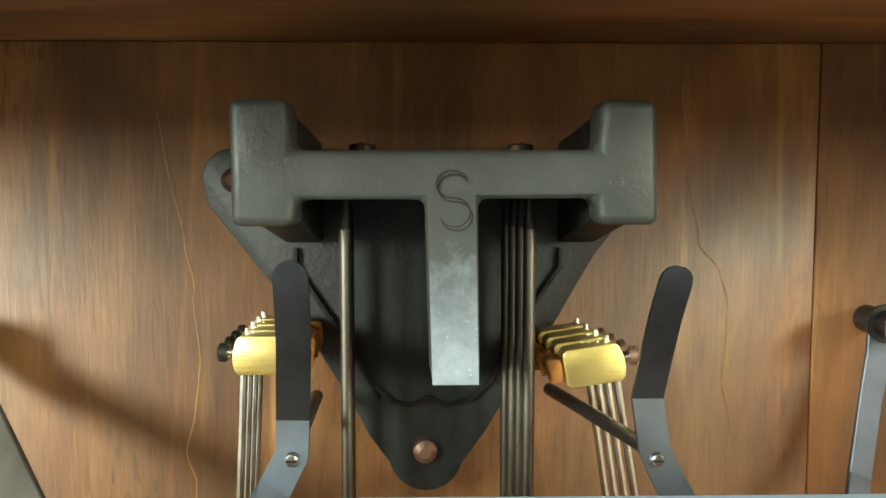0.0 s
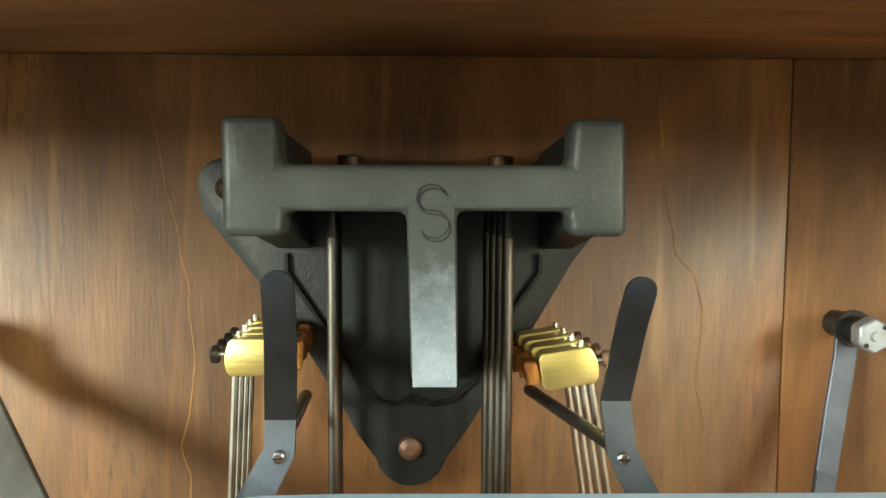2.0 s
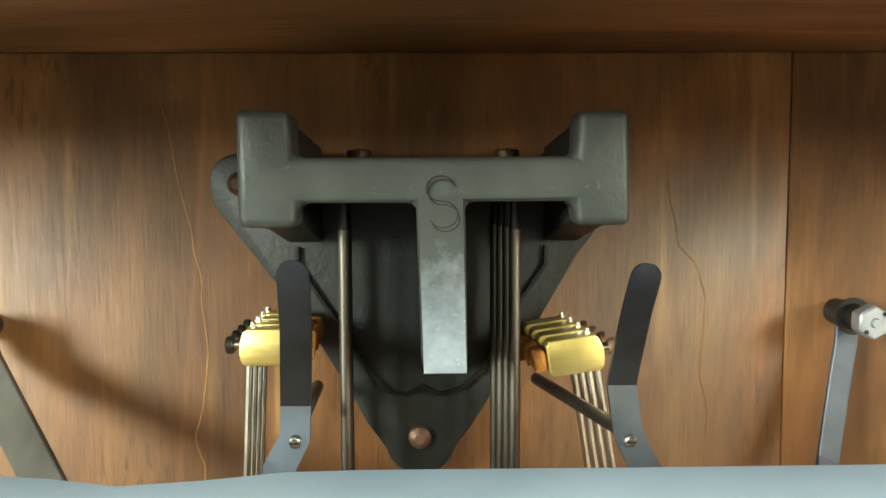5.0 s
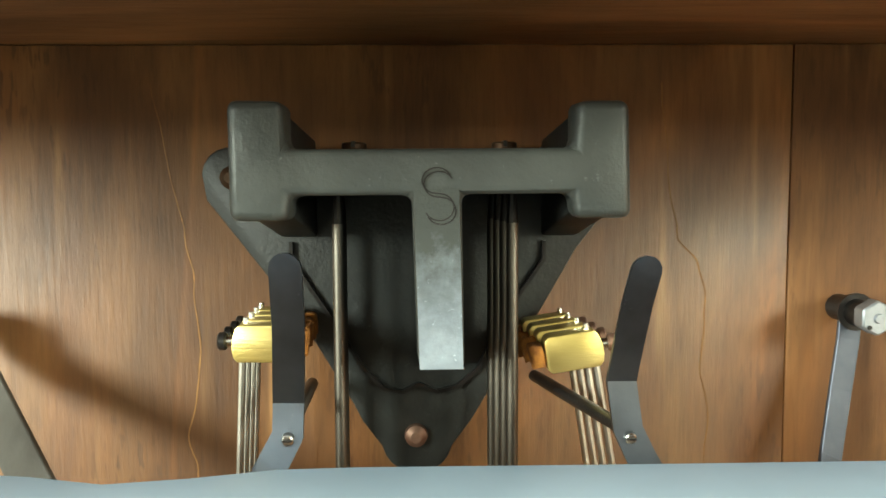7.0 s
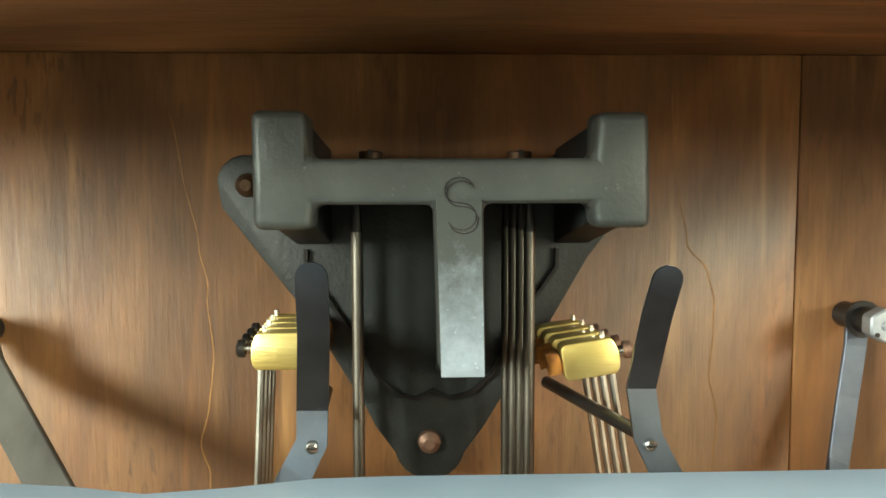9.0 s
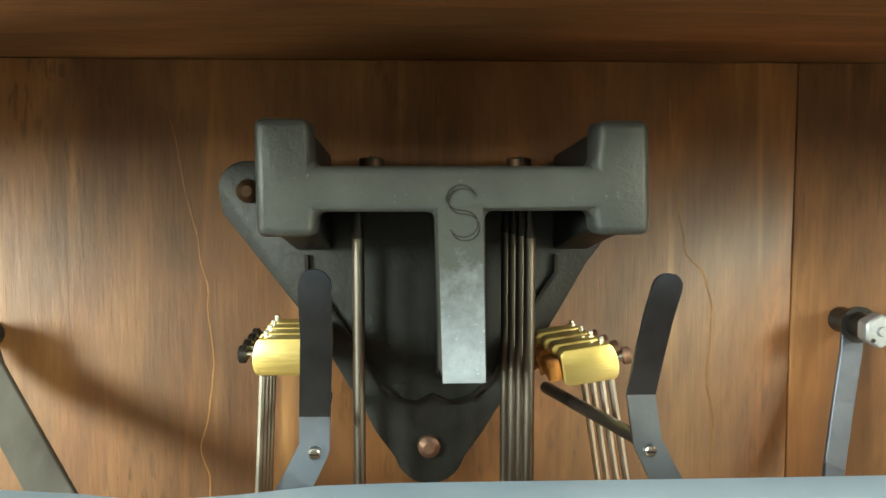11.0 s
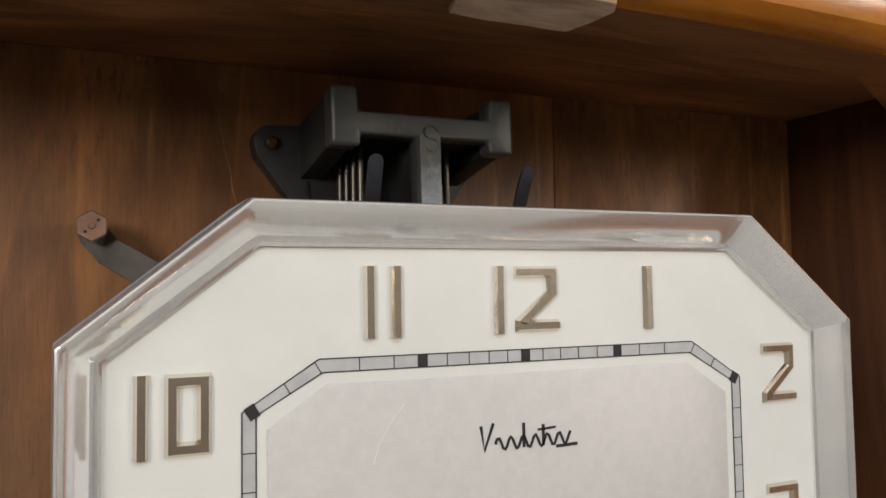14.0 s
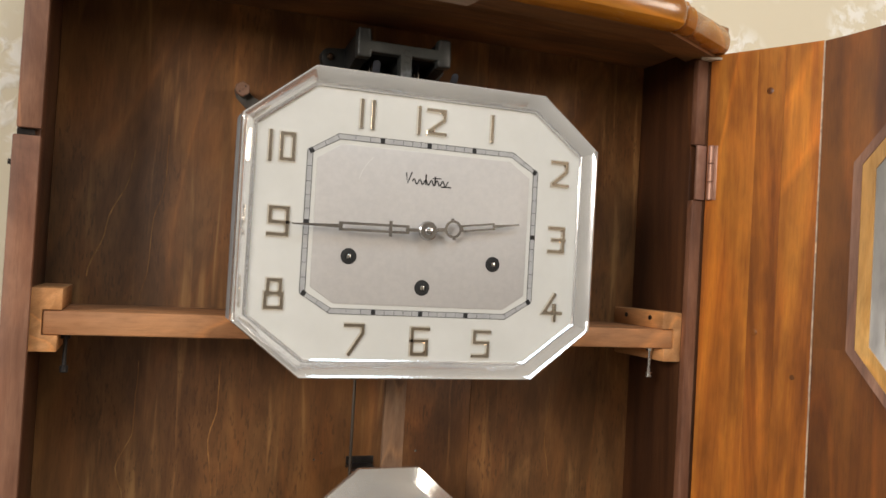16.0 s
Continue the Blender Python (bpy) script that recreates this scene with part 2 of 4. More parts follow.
streaked(WOOD_BACK, (0.32, 0.165, 0.060), (0.060, 0.025, 0.010))
fade_wear_and_sheen(WORN_SHEEN_IRON, (0.054, 0.058, 0.055))
RUBBED = worn("rubbed_copper_screw", (0.26, 0.155, 0.115), (0.36, 0.225, 0.165), 0.8, 0.45, 160, 0.3)
LEAD = worn("grey_lead_came", (0.30, 0.30, 0.30), (0.45, 0.45, 0.44), 0.9, 0.3, 80, 0.15, stretch=(1, 1, 0.2))
SATIN = worn("satin_aluminium", (0.32, 0.36, 0.40), (0.37, 0.41, 0.455), 0.35, 0.5, 40, 0.06)
DUSK = worn("shaded_room_brown", (0.13, 0.113, 0.095), (0.18, 0.16, 0.135), 0.0, 0.8, 6, 0.05)
PLAIN = worn("plain_room_paint", (0.40, 0.38, 0.35), (0.45, 0.43, 0.40), 0.0, 0.8, 6, 0.05)

GLASS, gt, gb = material("bevelled_glass")
gb.inputs["Base Color"].default_value = (0.92, 0.95, 0.93, 1)
gb.inputs["Roughness"].default_value = 0.02
gb.inputs["Transmission Weight"].default_value = 1.0

# wallpaper: warm cream ground with pale embossed leaf sprays
PAPER, pt, pb = material("cream_wallpaper")
pv = coords(pt, (1, 1, 1))
big = node(pt, "ShaderNodeTexVoronoi", Scale=13.0)
leaf = node(pt, "ShaderNodeTexNoise", Scale=70.0, Detail=3.0, Roughness=0.55, Distortion=0.4)
pt.links.new(pv, big.inputs["Vector"])
pt.links.new(pv, leaf.inputs["Vector"])
spray = blend(pt, "MULTIPLY", 1.0, ramp(pt, big.outputs["Distance"], [(0.34, (1, 1, 1)), (0.50, (0, 0, 0))]),
              ramp(pt, leaf.outputs["Fac"], [(0.47, (0, 0, 0)), (0.58, (1, 1, 1))]))
pt.links.new(blend(pt, "MIX", spray, (0.63, 0.56, 0.42), (0.76, 0.73, 0.66)), pb.inputs["Base Color"])
pb.inputs["Roughness"].default_value = 0.75
bump(pt, pb, spray, 0.3, 0.002)

# ---------- mesh helpers ----------
HOME = {}


def thing(name, at, label, category, group="", kind=""):
    ob = new(name)
    ob.empty_display_size = 0.01
    ob.location = at
    HOME[ob.name] = Vector(at)
    return tagged(ob, label, category, group, kind)


def link_mesh(name, bm, mat, at=(0, 0, 0), smooth=True):
    bmesh.ops.recalc_face_normals(bm, faces=bm.faces)
    bmesh.ops.translate(bm, verts=bm.verts, vec=-Vector(at))
    me = bpy.data.meshes.new(name)
    bm.to_mesh(me)
    bm.free()
    me.materials.append(mat)
    if smooth:
        me.shade_smooth()
        me.set_sharp_from_angle(angle=radians(32))
    return new(name, me)


def part(name, bm, mat, parent, label="", smooth=True):
    """One mesh under a thing or a part; bm is given in the world's place."""
    ob = link_mesh(name, bm, mat, HOME[parent.name], smooth)
    HOME[ob.name] = HOME[parent.name]
    ob.parent = parent
    return tagged(ob, label)


def solid(name, bm, mat, label, category="", kind="", at=(0, 0, 0)):
    ob = link_mesh(name, bm, mat, at)
    ob.location = at
    HOME[ob.name] = Vector(at)
    return tagged(ob, label, category, "", kind)


def soften(bm, width, segments=2):
    if width:
        sharp = [e for e in bm.edges if len(e.link_faces) == 2 and e.calc_face_angle(0) > 0.5]
        bmesh.ops.bevel(bm, geom=sharp, offset=width, segments=segments, affect="EDGES", profile=0.5, clamp_overlap=True)
    return bm


def box(x0, x1, y0, y1, z0, z1, bevel=0.0):
    bm = bmesh.new()
    bmesh.ops.create_cube(bm, size=1, matrix=Matrix.LocRotScale(((x0 + x1) / 2, (y0 + y1) / 2, (z0 + z1) / 2), None, (x1 - x0, y1 - y0, z1 - z0)))
    return soften(bm, bevel)


def prism(poly, y0, y1, bevel=0.0, axes="xz"):
    """A polygon in the plane of two axes, drawn out along the third."""
    def at(a, b, c):
        return {"xz": (a, c, b), "xy": (a, b, c), "yz": (c, a, b)}[axes]
    bm = bmesh.new()
    lo = [bm.verts.new(at(a, b, y0)) for a, b in poly]
    hi = [bm.verts.new(at(a, b, y1)) for a, b in poly]
    n = len(poly)
    for i in range(n):
        bm.faces.new((lo[i], lo[(i + 1) % n], hi[(i + 1) % n], hi[i]))
    bm.faces.new(lo)
    bm.faces.new(hi)
    bmesh.ops.recalc_face_normals(bm, faces=bm.faces)
    return soften(bm, bevel)


def rod(p, q, r, seg=14, r2=None, bevel=0.0):
    p, q = Vector(p), Vector(q)
    bm = bmesh.new()
    m = Matrix.Translation((p + q) / 2) @ (q - p).to_track_quat("Z", "Y").to_matrix().to_4x4()
    bmesh.ops.create_cone(bm, cap_ends=True, segments=seg, radius1=r, radius2=r if r2 is None else r2, depth=(q - p).length, matrix=m)
    return soften(bm, bevel, 1)


def sweep(points, profile, closed=True):
    """Carries a closed profile of (out, up) along a path of (place, outward direction)."""
    bm = bmesh.new()
    rings = [[bm.verts.new(Vector(p) + Vector(o) * a + Vector((0, 0, b))) for a, b in profile] for p, o in points]
    n = len(profile)
    for r, s in zip(rings, rings[1:]):
        for i in range(n):
            bm.faces.new((r[i], r[(i + 1) % n], s[(i + 1) % n], s[i]))
    bm.faces.new(rings[0])
    bm.faces.new(rings[-1])
    return bm


def ring(outer, inner, y0, y1, lip=0.0):
    """A closed frame between two outlines of as many points, in the xz plane; lip raises the outer front edge."""
    bm = bmesh.new()
    rows = [[bm.verts.new((x, y, z)) for x, z in pts] for pts, y in ((outer, y1), (outer, y0 - lip), (inner, y0), (inner, y1))]
    n = len(outer)
    for a, b in zip(rows, rows[1:] + rows[:1]):
        for i in range(n):
            bm.faces.new((a[i], a[(i + 1) % n], b[(i + 1) % n], b[i]))
    return bm


def join(*parts):
    """Puts several bmeshes of one part together."""
    out = bmesh.new()
    for b in parts:
        me = bpy.data.meshes.new("joined")
        b.to_mesh(me)
        b.free()
        out.from_mesh(me)
        bpy.data.meshes.remove(me)
    return out


def line(points, width, y0, y1):
    """A flat stroke of even width in the xz plane, with depth."""
    left, right = [], []
    pts = [Vector(p) for p in points]
    for i, p in enumerate(pts):
        d = (pts[min(i + 1, len(pts) - 1)] - pts[max(i - 1, 0)]).normalized()
        k = Vector((-d.y, d.x)) * width / 2
        left.append(tuple(p + k))
        right.append(tuple(p - k))
    return prism(left + right[::-1], y0, y1)


def arc(cx, cz, r, a0, a1, n=8, rz=None):
    return [(cx + r * math.cos(radians(a0 + (a1 - a0) * i / n)), cz + (rz or r) * math.sin(radians(a0 + (a1 - a0) * i / n))) for i in range(n + 1)]


def octagon(a, b, c, d):
    """Corners (+-a, +-b) on the flat top and bottom, (+-c, +-d) on the upright sides."""
    return [(-a, b), (a, b), (c, d), (c, -d), (a, -b), (-a, -b), (-c, -d), (-c, d)]

# ---------- the room that closes the place ----------
solid("wall_north", box(-1.9, 1.9, 0.1275, 0.25, -1.5, 1.5), PAPER, "cream wallpaper with pale embossed leaf sprays", kind="structure")
# unseen closing wall, coloured dark so polished metal reflects a shaded room
solid("wall_south", box(-1.9, 1.9, -2.7, -2.6, -1.5, 1.5), DUSK, "plain unseen wall, kept dark brown for reflections", kind="structure")


def window_wall(x0, x1, y0, z0, z1):
    """A side wall with one window opening, put together from four pieces."""
    y1 = y0 + 1.1
    return join(box(x0, x1, -2.6, y0, -1.5, 1.5), box(x0, x1, y1, 0.1275, -1.5, 1.5), box(x0, x1, y0, y1, -1.5, z0), box(x0, x1, y0, y1, z1, 1.5))


solid("wall_west", window_wall(-2.0, -1.9, -2.35, 0.30, 1.10), PLAIN, "plain cream painted wall with a window opening", kind="structure")
solid("wall_east", window_wall(1.9, 2.0, -2.35, 0.30, 1.10), PLAIN, "plain cream painted wall with a window opening", kind="structure")
solid("floor", box(-1.9, 1.9, -2.6, 0.1275, -1.6, -1.5), TILE, "pale grey tiled floor", kind="structure")
top = join(box(-1.9, 1.9, -2.6, -1.77, 1.5, 1.6), box(-1.9, 1.9, -0.93, 0.1275, 1.5, 1.6), box(-1.9, -0.57, -1.77, -0.93, 1.5, 1.6), box(0.57, 1.9, -1.77, -0.93, 1.5, 1.6))
solid("ceiling", top, PLAIN, "plain painted ceiling with a skylight opening", kind="structure")

# ---------- clock case ----------
XL, XR, FRONT, BACK, ROOF, FOOT = -0.214, 0.2195, 0.042, 0.112, 0.1505, -0.40
case = thing("clock_case", (0, 0.08, FOOT), "dark-stained wooden clock case, open in front, on papered wall", "clock case")
part("back_board", box(XL, 0.08165, BACK, BACK + 0.007, FOOT, ROOF, 0.0006), WOOD_BACK, case, "reddish brown back board with wavy grain")
part("back_board", box(0.08175, XR, BACK, BACK + 0.007, FOOT, ROOF, 0.0006), WOOD_BACK, case, "brown back board beside a dark joint")
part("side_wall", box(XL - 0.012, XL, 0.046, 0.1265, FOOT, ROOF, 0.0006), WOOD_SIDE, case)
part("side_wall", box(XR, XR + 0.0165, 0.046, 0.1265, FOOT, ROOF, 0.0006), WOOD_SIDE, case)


def grain_line(pts, width):
    """A long pale grain line, wandering a little between its turns."""
    out = []
    for (x0, z0), (x1, z1) in zip(pts, pts[1:]):
        for k in range(6):
            u = k / 6
            e = u * u * (3 - 2 * u)
            z = z0 + (z1 - z0) * u
            out.append((x0 + (x1 - x0) * e + 0.0006 * noise.noise(Vector((x0 * 50, z * 160, 2.0))), z))
    return line(out + [pts[-1]], width, BACK - 0.00006, BACK + 0.0004)


for pts, width in (
        ([(-0.061, 0.142), (-0.058, 0.125), (-0.055, 0.110), (-0.053, 0.098), (-0.0522, 0.082), (-0.053, 0.072), (-0.0552, 0.063), (-0.053, 0.055), (-0.056, 0.030)], 0.00035),
        ([(0.052, 0.142), (0.054, 0.121), (0.056, 0.108), (0.0612, 0.101), (0.0630, 0.093), (0.062, 0.077), (0.064, 0.066), (0.063, 0.052), (0.066, 0.030)], 0.00035),
        ([(-0.165, 0.044), (-0.167, 0.030), (-0.180, -0.007), (-0.190, -0.040)], 0.0008),
        ([(-0.145, 0.056), (-0.145, 0.026), (-0.152, -0.005), (-0.153, -0.031), (-0.157, -0.054)], 0.0006),
        ([(-0.103, -0.094), (-0.103, -0.124), (-0.108, -0.147), (-0.104, -0.185)], 0.0007),
        ([(-0.160, -0.185), (-0.165, -0.164), (-0.156, -0.139), (-0.155, -0.094)], 0.0006),
        ([(0.150, -0.180), (0.146, -0.150), (0.149, -0.120), (0.144, -0.095)], 0.0005)):
    part("grain_line", grain_line(pts, width), WOOD_GRAIN, case, "pale wandering grain line")
# front edges, worn pale; the free one has a latch notch
part("front_edge", box(XL - 0.012, XL + 0.0006, 0.040, 0.046, 0.0425, 0.142, 0.0008), WOOD_EDGE, case)
part("front_edge", box(XL - 0.0135, XL + 0.0006, 0.040, 0.046, FOOT, 0.0385, 0.0008), WOOD_EDGE, case)
part("notch", box(XL - 0.012, XL - 0.003, 0.0445, 0.0462, 0.0385, 0.0425), BLUED, case, "dark latch notch")
part("front_edge", box(XR - 0.0005, XR + 0.0085, 0.040, 0.046, 0.079, 0.142, 0.0008), WOOD_EDGE, case)
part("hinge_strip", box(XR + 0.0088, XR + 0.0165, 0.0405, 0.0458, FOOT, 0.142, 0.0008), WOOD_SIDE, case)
part("front_edge", box(XR - 0.0005, XR + 0.0085, 0.040, 0.046, FOOT, 0.038, 0.0008), WOOD_EDGE, case)
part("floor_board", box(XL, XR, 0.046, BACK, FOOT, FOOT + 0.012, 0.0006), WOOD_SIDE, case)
part("catch_pin", rod((XL - 0.0125, 0.052, 0.024), (XL - 0.0165, 0.052, 0.024), 0.0016, 10), BLUED, case)
# top board and its moulded front rail, bowed in plan
part("top_board", prism([(-0.235, 0.126), (0.238, 0.126), (0.238, 0.032), (0.165, 0.010), (-0.165, 0.010), (-0.235, 0.032)], ROOF, 0.166, 0.0006, "xy"), WOOD_TOP, case)


def rail_path():
    """Plan of the top rail: gently bowed in the middle, canted back at both ends."""
    pts = [(-0.2385, 0.031), (-0.205, 0.0125), (-0.180, -0.0015), (-0.1665, -0.008)]
    pts += [(-0.155 + 0.31 * i / 14, -0.0105 - 0.0045 * (1 - ((i - 7) / 7) ** 2)) for i in range(15)]
    pts += [(0.1665, -0.008), (0.180, -0.0015), (0.205, 0.0125), (0.2385, 0.031)]
    out = []
    for i, p in enumerate(pts):
        a, b = Vector(pts[max(i - 1, 0)]), Vector(pts[min(i + 1, len(pts) - 1)])
        d = (b - a).normalized()
        out.append(((*p, 0), (d.y, -d.x, 0)))
    return out


profile = [(-0.009, 0.1435), (-0.006, 0.1435), (-0.001, 0.1445), (0.0030, 0.1475), (0.0045, 0.152), (0.0050, 0.1565), (0.0042, 0.161),
           (0.0015, 0.1655), (-0.004, 0.168), (-0.009, 0.168)]
soffit = [(-0.032, 0.1437), (-0.0088, 0.1437), (-0.0088, 0.1600), (-0.032, 0.1600)]
path = rail_path()


def bar(points, sizes):
    bm = bmesh.new()
    rows = []
    for (p, o), k in zip(points, sizes):
        prof = [(-0.009 + (a + 0.009) * k, 0.1550 + (z - 0.1550) * (0.3 + 0.7 * k)) for a, z in profile]
        rows.append([bm.verts.new(Vector(p) + Vector(o) * a + Vector((0, 0, z))) for a, z in prof])
    n = len(profile)
    for r, s in zip(rows, rows[1:]):
        for q in range(n):
            bm.faces.new((r[q], r[(q + 1) % n], s[(q + 1) % n], s[q]))
    bm.faces.new(rows[0])
    bm.faces.new(rows[-1])
    return bm


def along(x):
    """A place on the path at x, with its outward direction."""
    for (p, o), (q, r) in zip(path, path[1:]):
        if p[0] <= x <= q[0]:
            u = (x - p[0]) / (q[0] - p[0])
            return Vector(p).lerp(Vector(q), u), Vector(o).lerp(Vector(r), u).normalized()
    return Vector(path[-1][0]), Vector(path[-1][1])


ends = [(0.1600, 1.0), (0.1650, 0.985), (0.1685, 0.94), (0.1708, 0.86), (0.1718, 0.74)]
xs = [(-x, k) for x, k in ends[::-1]] + [(-0.15 + 0.02 * i, 1.0) for i in range(16)] + ends
part("top_rail", bar([along(x) for x, k in xs], [k for x, k in xs]), WOOD_RAIL, case, "varnished amber rounded top rail")
cant = [(0.1712, 0.74), (0.1730, 0.86), (0.1755, 0.88), (0.1768, 0.74), (0.1800, 0.72), (0.1850, 0.80), (0.1868, 0.72), (0.2100, 0.76), (0.2300, 0.76), (0.2375, 0.70), (0.2384, 0.6)]
for side in (-1, 1):
    pts = [along(side * x) for x, k in cant]
    part("rail_end", bar(pts, [k for x, k in cant]), WOOD_RAIL, case, "stepped canted end of the top rail")
part("soffit", sweep(rail_path(), soffit), WOOD_TOP, case, "dark underside of the top rail")
# split patch of raw wood under the rail
part("raw_patch", prism([(-0.027, -0.011), (-0.0175, 0.0), (-0.0145, 0.0125), (-0.004, 0.0142), (0.010, 0.0140), (0.018, 0.0146), (0.0245, 0.0144), (0.0265, 0.006), (0.0275, -0.005), (0.024, -0.011)], 0.1423, 0.1445, 0.0006, "xy"), WOOD_RAW, case, "pale raw wood patch")
part("chip", prism([(0.2195, 0.038), (0.2355, 0.030), (0.228, 0.046)], 0.1415, 0.1434, 0.0, "xy"), WOOD_RAW, case, "pale raw chip")

# ---------- open door ----------
SWING = radians(62)
HX, HY = 0.2335, 0.030


def swung(bm):
    """From the door's own plane (x from the hinge, y out of its inner face, z up) to its open place."""
    m = Matrix.Translation((HX, HY, 0)) @ Matrix.Rotation(-SWING, 4, "Z")
    bm.transform(m)
    return bm


door = thing("clock_door", (HX, HY, FOOT), "orange-brown wooden clock door, swung open, with an octagonal window", "door")
TOPZ = 0.1455


def door_top(s):
    u = max(0.0, (s - 0.066) / 0.16)
    return TOPZ + 0.03 * min(1.0, u) ** 1.25 if s < 0.226 else door_top(0.452 - s)


MIDX, OCT = 0.226, octagon(0.088, 0.124, 0.1345, 0.0615)
hole = [(MIDX + a, b) for a, b in OCT]
# hinge stile of three strips, then the panel round the window
for s0, s1, mat in ((-0.0095, 0.02555, WOOD_DOOR), (0.0256, 0.0446, WOOD_DOOR), (0.0447, 0.0690, WOOD_DOOR)):
    part("door_board", swung(prism([(s0, FOOT), (s1, FOOT), (s1, door_top(s1)), (s0, door_top(s0))], 0.0, 0.018)), mat, door)
part("door_joint", swung(box(0.0690, 0.0698, 0.0006, 0.016, FOOT, door_top(0.069))), WOOD_RAW, door, "pale open joint")
lower = [(0.0699, FOOT), (0.450, FOOT), (0.450, -0.0615), hole[3], hole[4], hole[5], hole[6], (0.0699, -0.0615)]
upper = [(0.0699, -0.0615), hole[6], hole[7], hole[0], hole[1], hole[2], hole[3], (0.450, -0.0615)]
upper += [(s, door_top(s)) for s in [0.450 - 0.3801 * i / 24 for i in range(25)]]
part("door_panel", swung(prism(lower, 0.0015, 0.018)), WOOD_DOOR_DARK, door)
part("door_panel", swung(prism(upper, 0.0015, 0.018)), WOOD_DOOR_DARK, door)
win = [(MIDX + a, b) for a, b in octagon(0.0855, 0.119, 0.1295, 0.0600)]
inn = [(MIDX + a, b) for a, b in octagon(0.0815, 0.111, 0.1215, 0.0575)]
gl = [(MIDX + a, b) for a, b in octagon(0.0775, 0.103, 0.1135, 0.0550)]
part("window_rim", swung(ring(hole, win, -0.0008, 0.012, 0.001)), WOOD_EDGE, door, "worn pinkish brown rim")
part("window_bead", swung(ring(win, inn, 0.0, 0.012, 0.0)), WOOD_BEAD, door, "honey-coloured wooden bead")
part("bevel", swung(ring(inn, gl, 0.006, 0.009, 0.004)), LEAD, door, "silvery bevelled edge of the glass")
pane = part("pane", swung(prism(gl, 0.006, 0.009)), GLASS, door, "clear glass pane")
pane.visible_shadow = False
for s, z, r in ((0.0345, 0.115, 0.0034), (0.031, -0.055, 0.0030), (0.058, -0.083, 0.0024)):
    part("knot", swung(rod((s, 0.0004, z), (s, -0.00006, z), r, 12, r * 0.7)), WOOD_DOOR_DARK, door, "dark knot")
hinge = thing("hinge", (HX - 0.004, 0.036, 0.058), "copper-plated steel butt hinge on the case's front edge", "hinge")
part("leaf", box(0.2205, 0.2285, 0.0385, 0.0408, 0.0385, 0.0785, 0.0004), COPPERED, hinge)
part("leaf", swung(box(-0.0045, -0.0015, -0.0004, 0.0012, 0.0385, 0.0785, 0.0003)), COPPERED, hinge)
for z0, z1 in ((0.0385, 0.0515), (0.0519, 0.0652), (0.0656, 0.0785)):
    part("knuckle", rod((0.2305, 0.0355, z0), (0.2305, 0.0355, z1), 0.0026, 14, None, 0.0003), COPPERED, hinge)

# ---------- seat board on its two blocks ----------


def bearer(s, inner):
    """A rebated block on the case's side, open towards the middle."""
    x0 = inner
    poly = [(x0, -0.0455), (x0 - s * 0.0165, -0.0455), (x0 - s * 0.0165, -0.0578), (x0 - s * 0.0065, -0.0578), (x0 - s * 0.0065, -0.0722),
            (x0 - s * 0.0150, -0.0722), (x0 - s * 0.0150, -0.0815), (x0, -0.0815)]
    ob = solid("bearer_block", prism(poly, 0.046, BACK, 0.0006), WOOD_BLOCK, "bare beech bearer block with a slot, on the case side", "wood block", at=(x0, 0.08, -0.0815))
    return tagged(ob, group="bearer blocks")


bearer(-1, XL)
rb = bearer(1, XR)
hole_plug = thing("bearer_screw", (XR - 0.016, 0.062, -0.0505), "two small dark screws sunk in the beech bearer block", "screw")
for y in (0.062, 0.094):
    part("screw_head", rod((XR - 0.0163, y, -0.0505), (XR - 0.0172, y, -0.0505), 0.0018, 12), BLUED, hole_plug)
seat = prism([(XL + 0.0068, 0.047), (XR - 0.0068, 0.047), (XR - 0.0068, 0.111), (0.05, 0.111), (0.05, 0.0625), (-0.05, 0.0625), (-0.05, 0.111), (XL + 0.0068, 0.111)],
             -0.0720, -0.0580, 0.0012, "xy")
solid("seat_board", seat, WOOD_SEAT, "bare orange-brown beech seat board across the case", "board", at=(0, 0.08, -0.072))
for x, mat, cat in ((XL + 0.0185, BLUED, "dark"), (XR - 0.0185, NICKEL, "bright")):
    sc = thing("seat_screw", (x, 0.058, -0.072), cat + " bolt hanging from the seat board's underside", "bolt", "seat board bolts")
    part("shank", rod((x, 0.058, -0.0718), (x, 0.058, -0.0905), 0.0012, 10), mat, sc)
    part("head", rod((x, 0.058, -0.0905), (x, 0.058, -0.0945), 0.0026, 6, None, 0.0004), mat, sc)
    part("nut", rod((x, 0.058, -0.075), (x, 0.058, -0.072), 0.003, 6, None, 0.0004), mat, sc)

# ---------- movement behind the dial ----------
move = thing("clock_movement", (0, 0.04, -0.058), "brass plate clock movement standing on the seat board", "clock movement")
part("front_plate", box(-0.058, 0.058, 0.012, 0.0145, -0.058, 0.034, 0.0004), BRASS, move)
part("back_plate", box(-0.058, 0.058, 0.0555, 0.058, -0.058, 0.034, 0.0004), BRASS, move)
for x in (-0.052, 0.052):
    for z in (-0.048, 0.028):
        part("pillar", rod((x, 0.0145, z), (x, 0.0555, z), 0.003, 12), BRASS, move)
part("dial_foot", rod((-0.05, 0.0035, 0.02), (-0.05, 0.012, 0.02), 0.002, 10), BRASS, move)
part("dial_foot", rod((0.05, 0.0035, -0.02), (0.05, 0.012, -0.02), 0.002, 10), BRASS, move)
for x in (-0.039, 0.0445):
    part("hammer_arbor", rod((x, 0.058, 0.004), (x, 0.1005, 0.004), 0.0035, 12), STEEL_ROD, move)

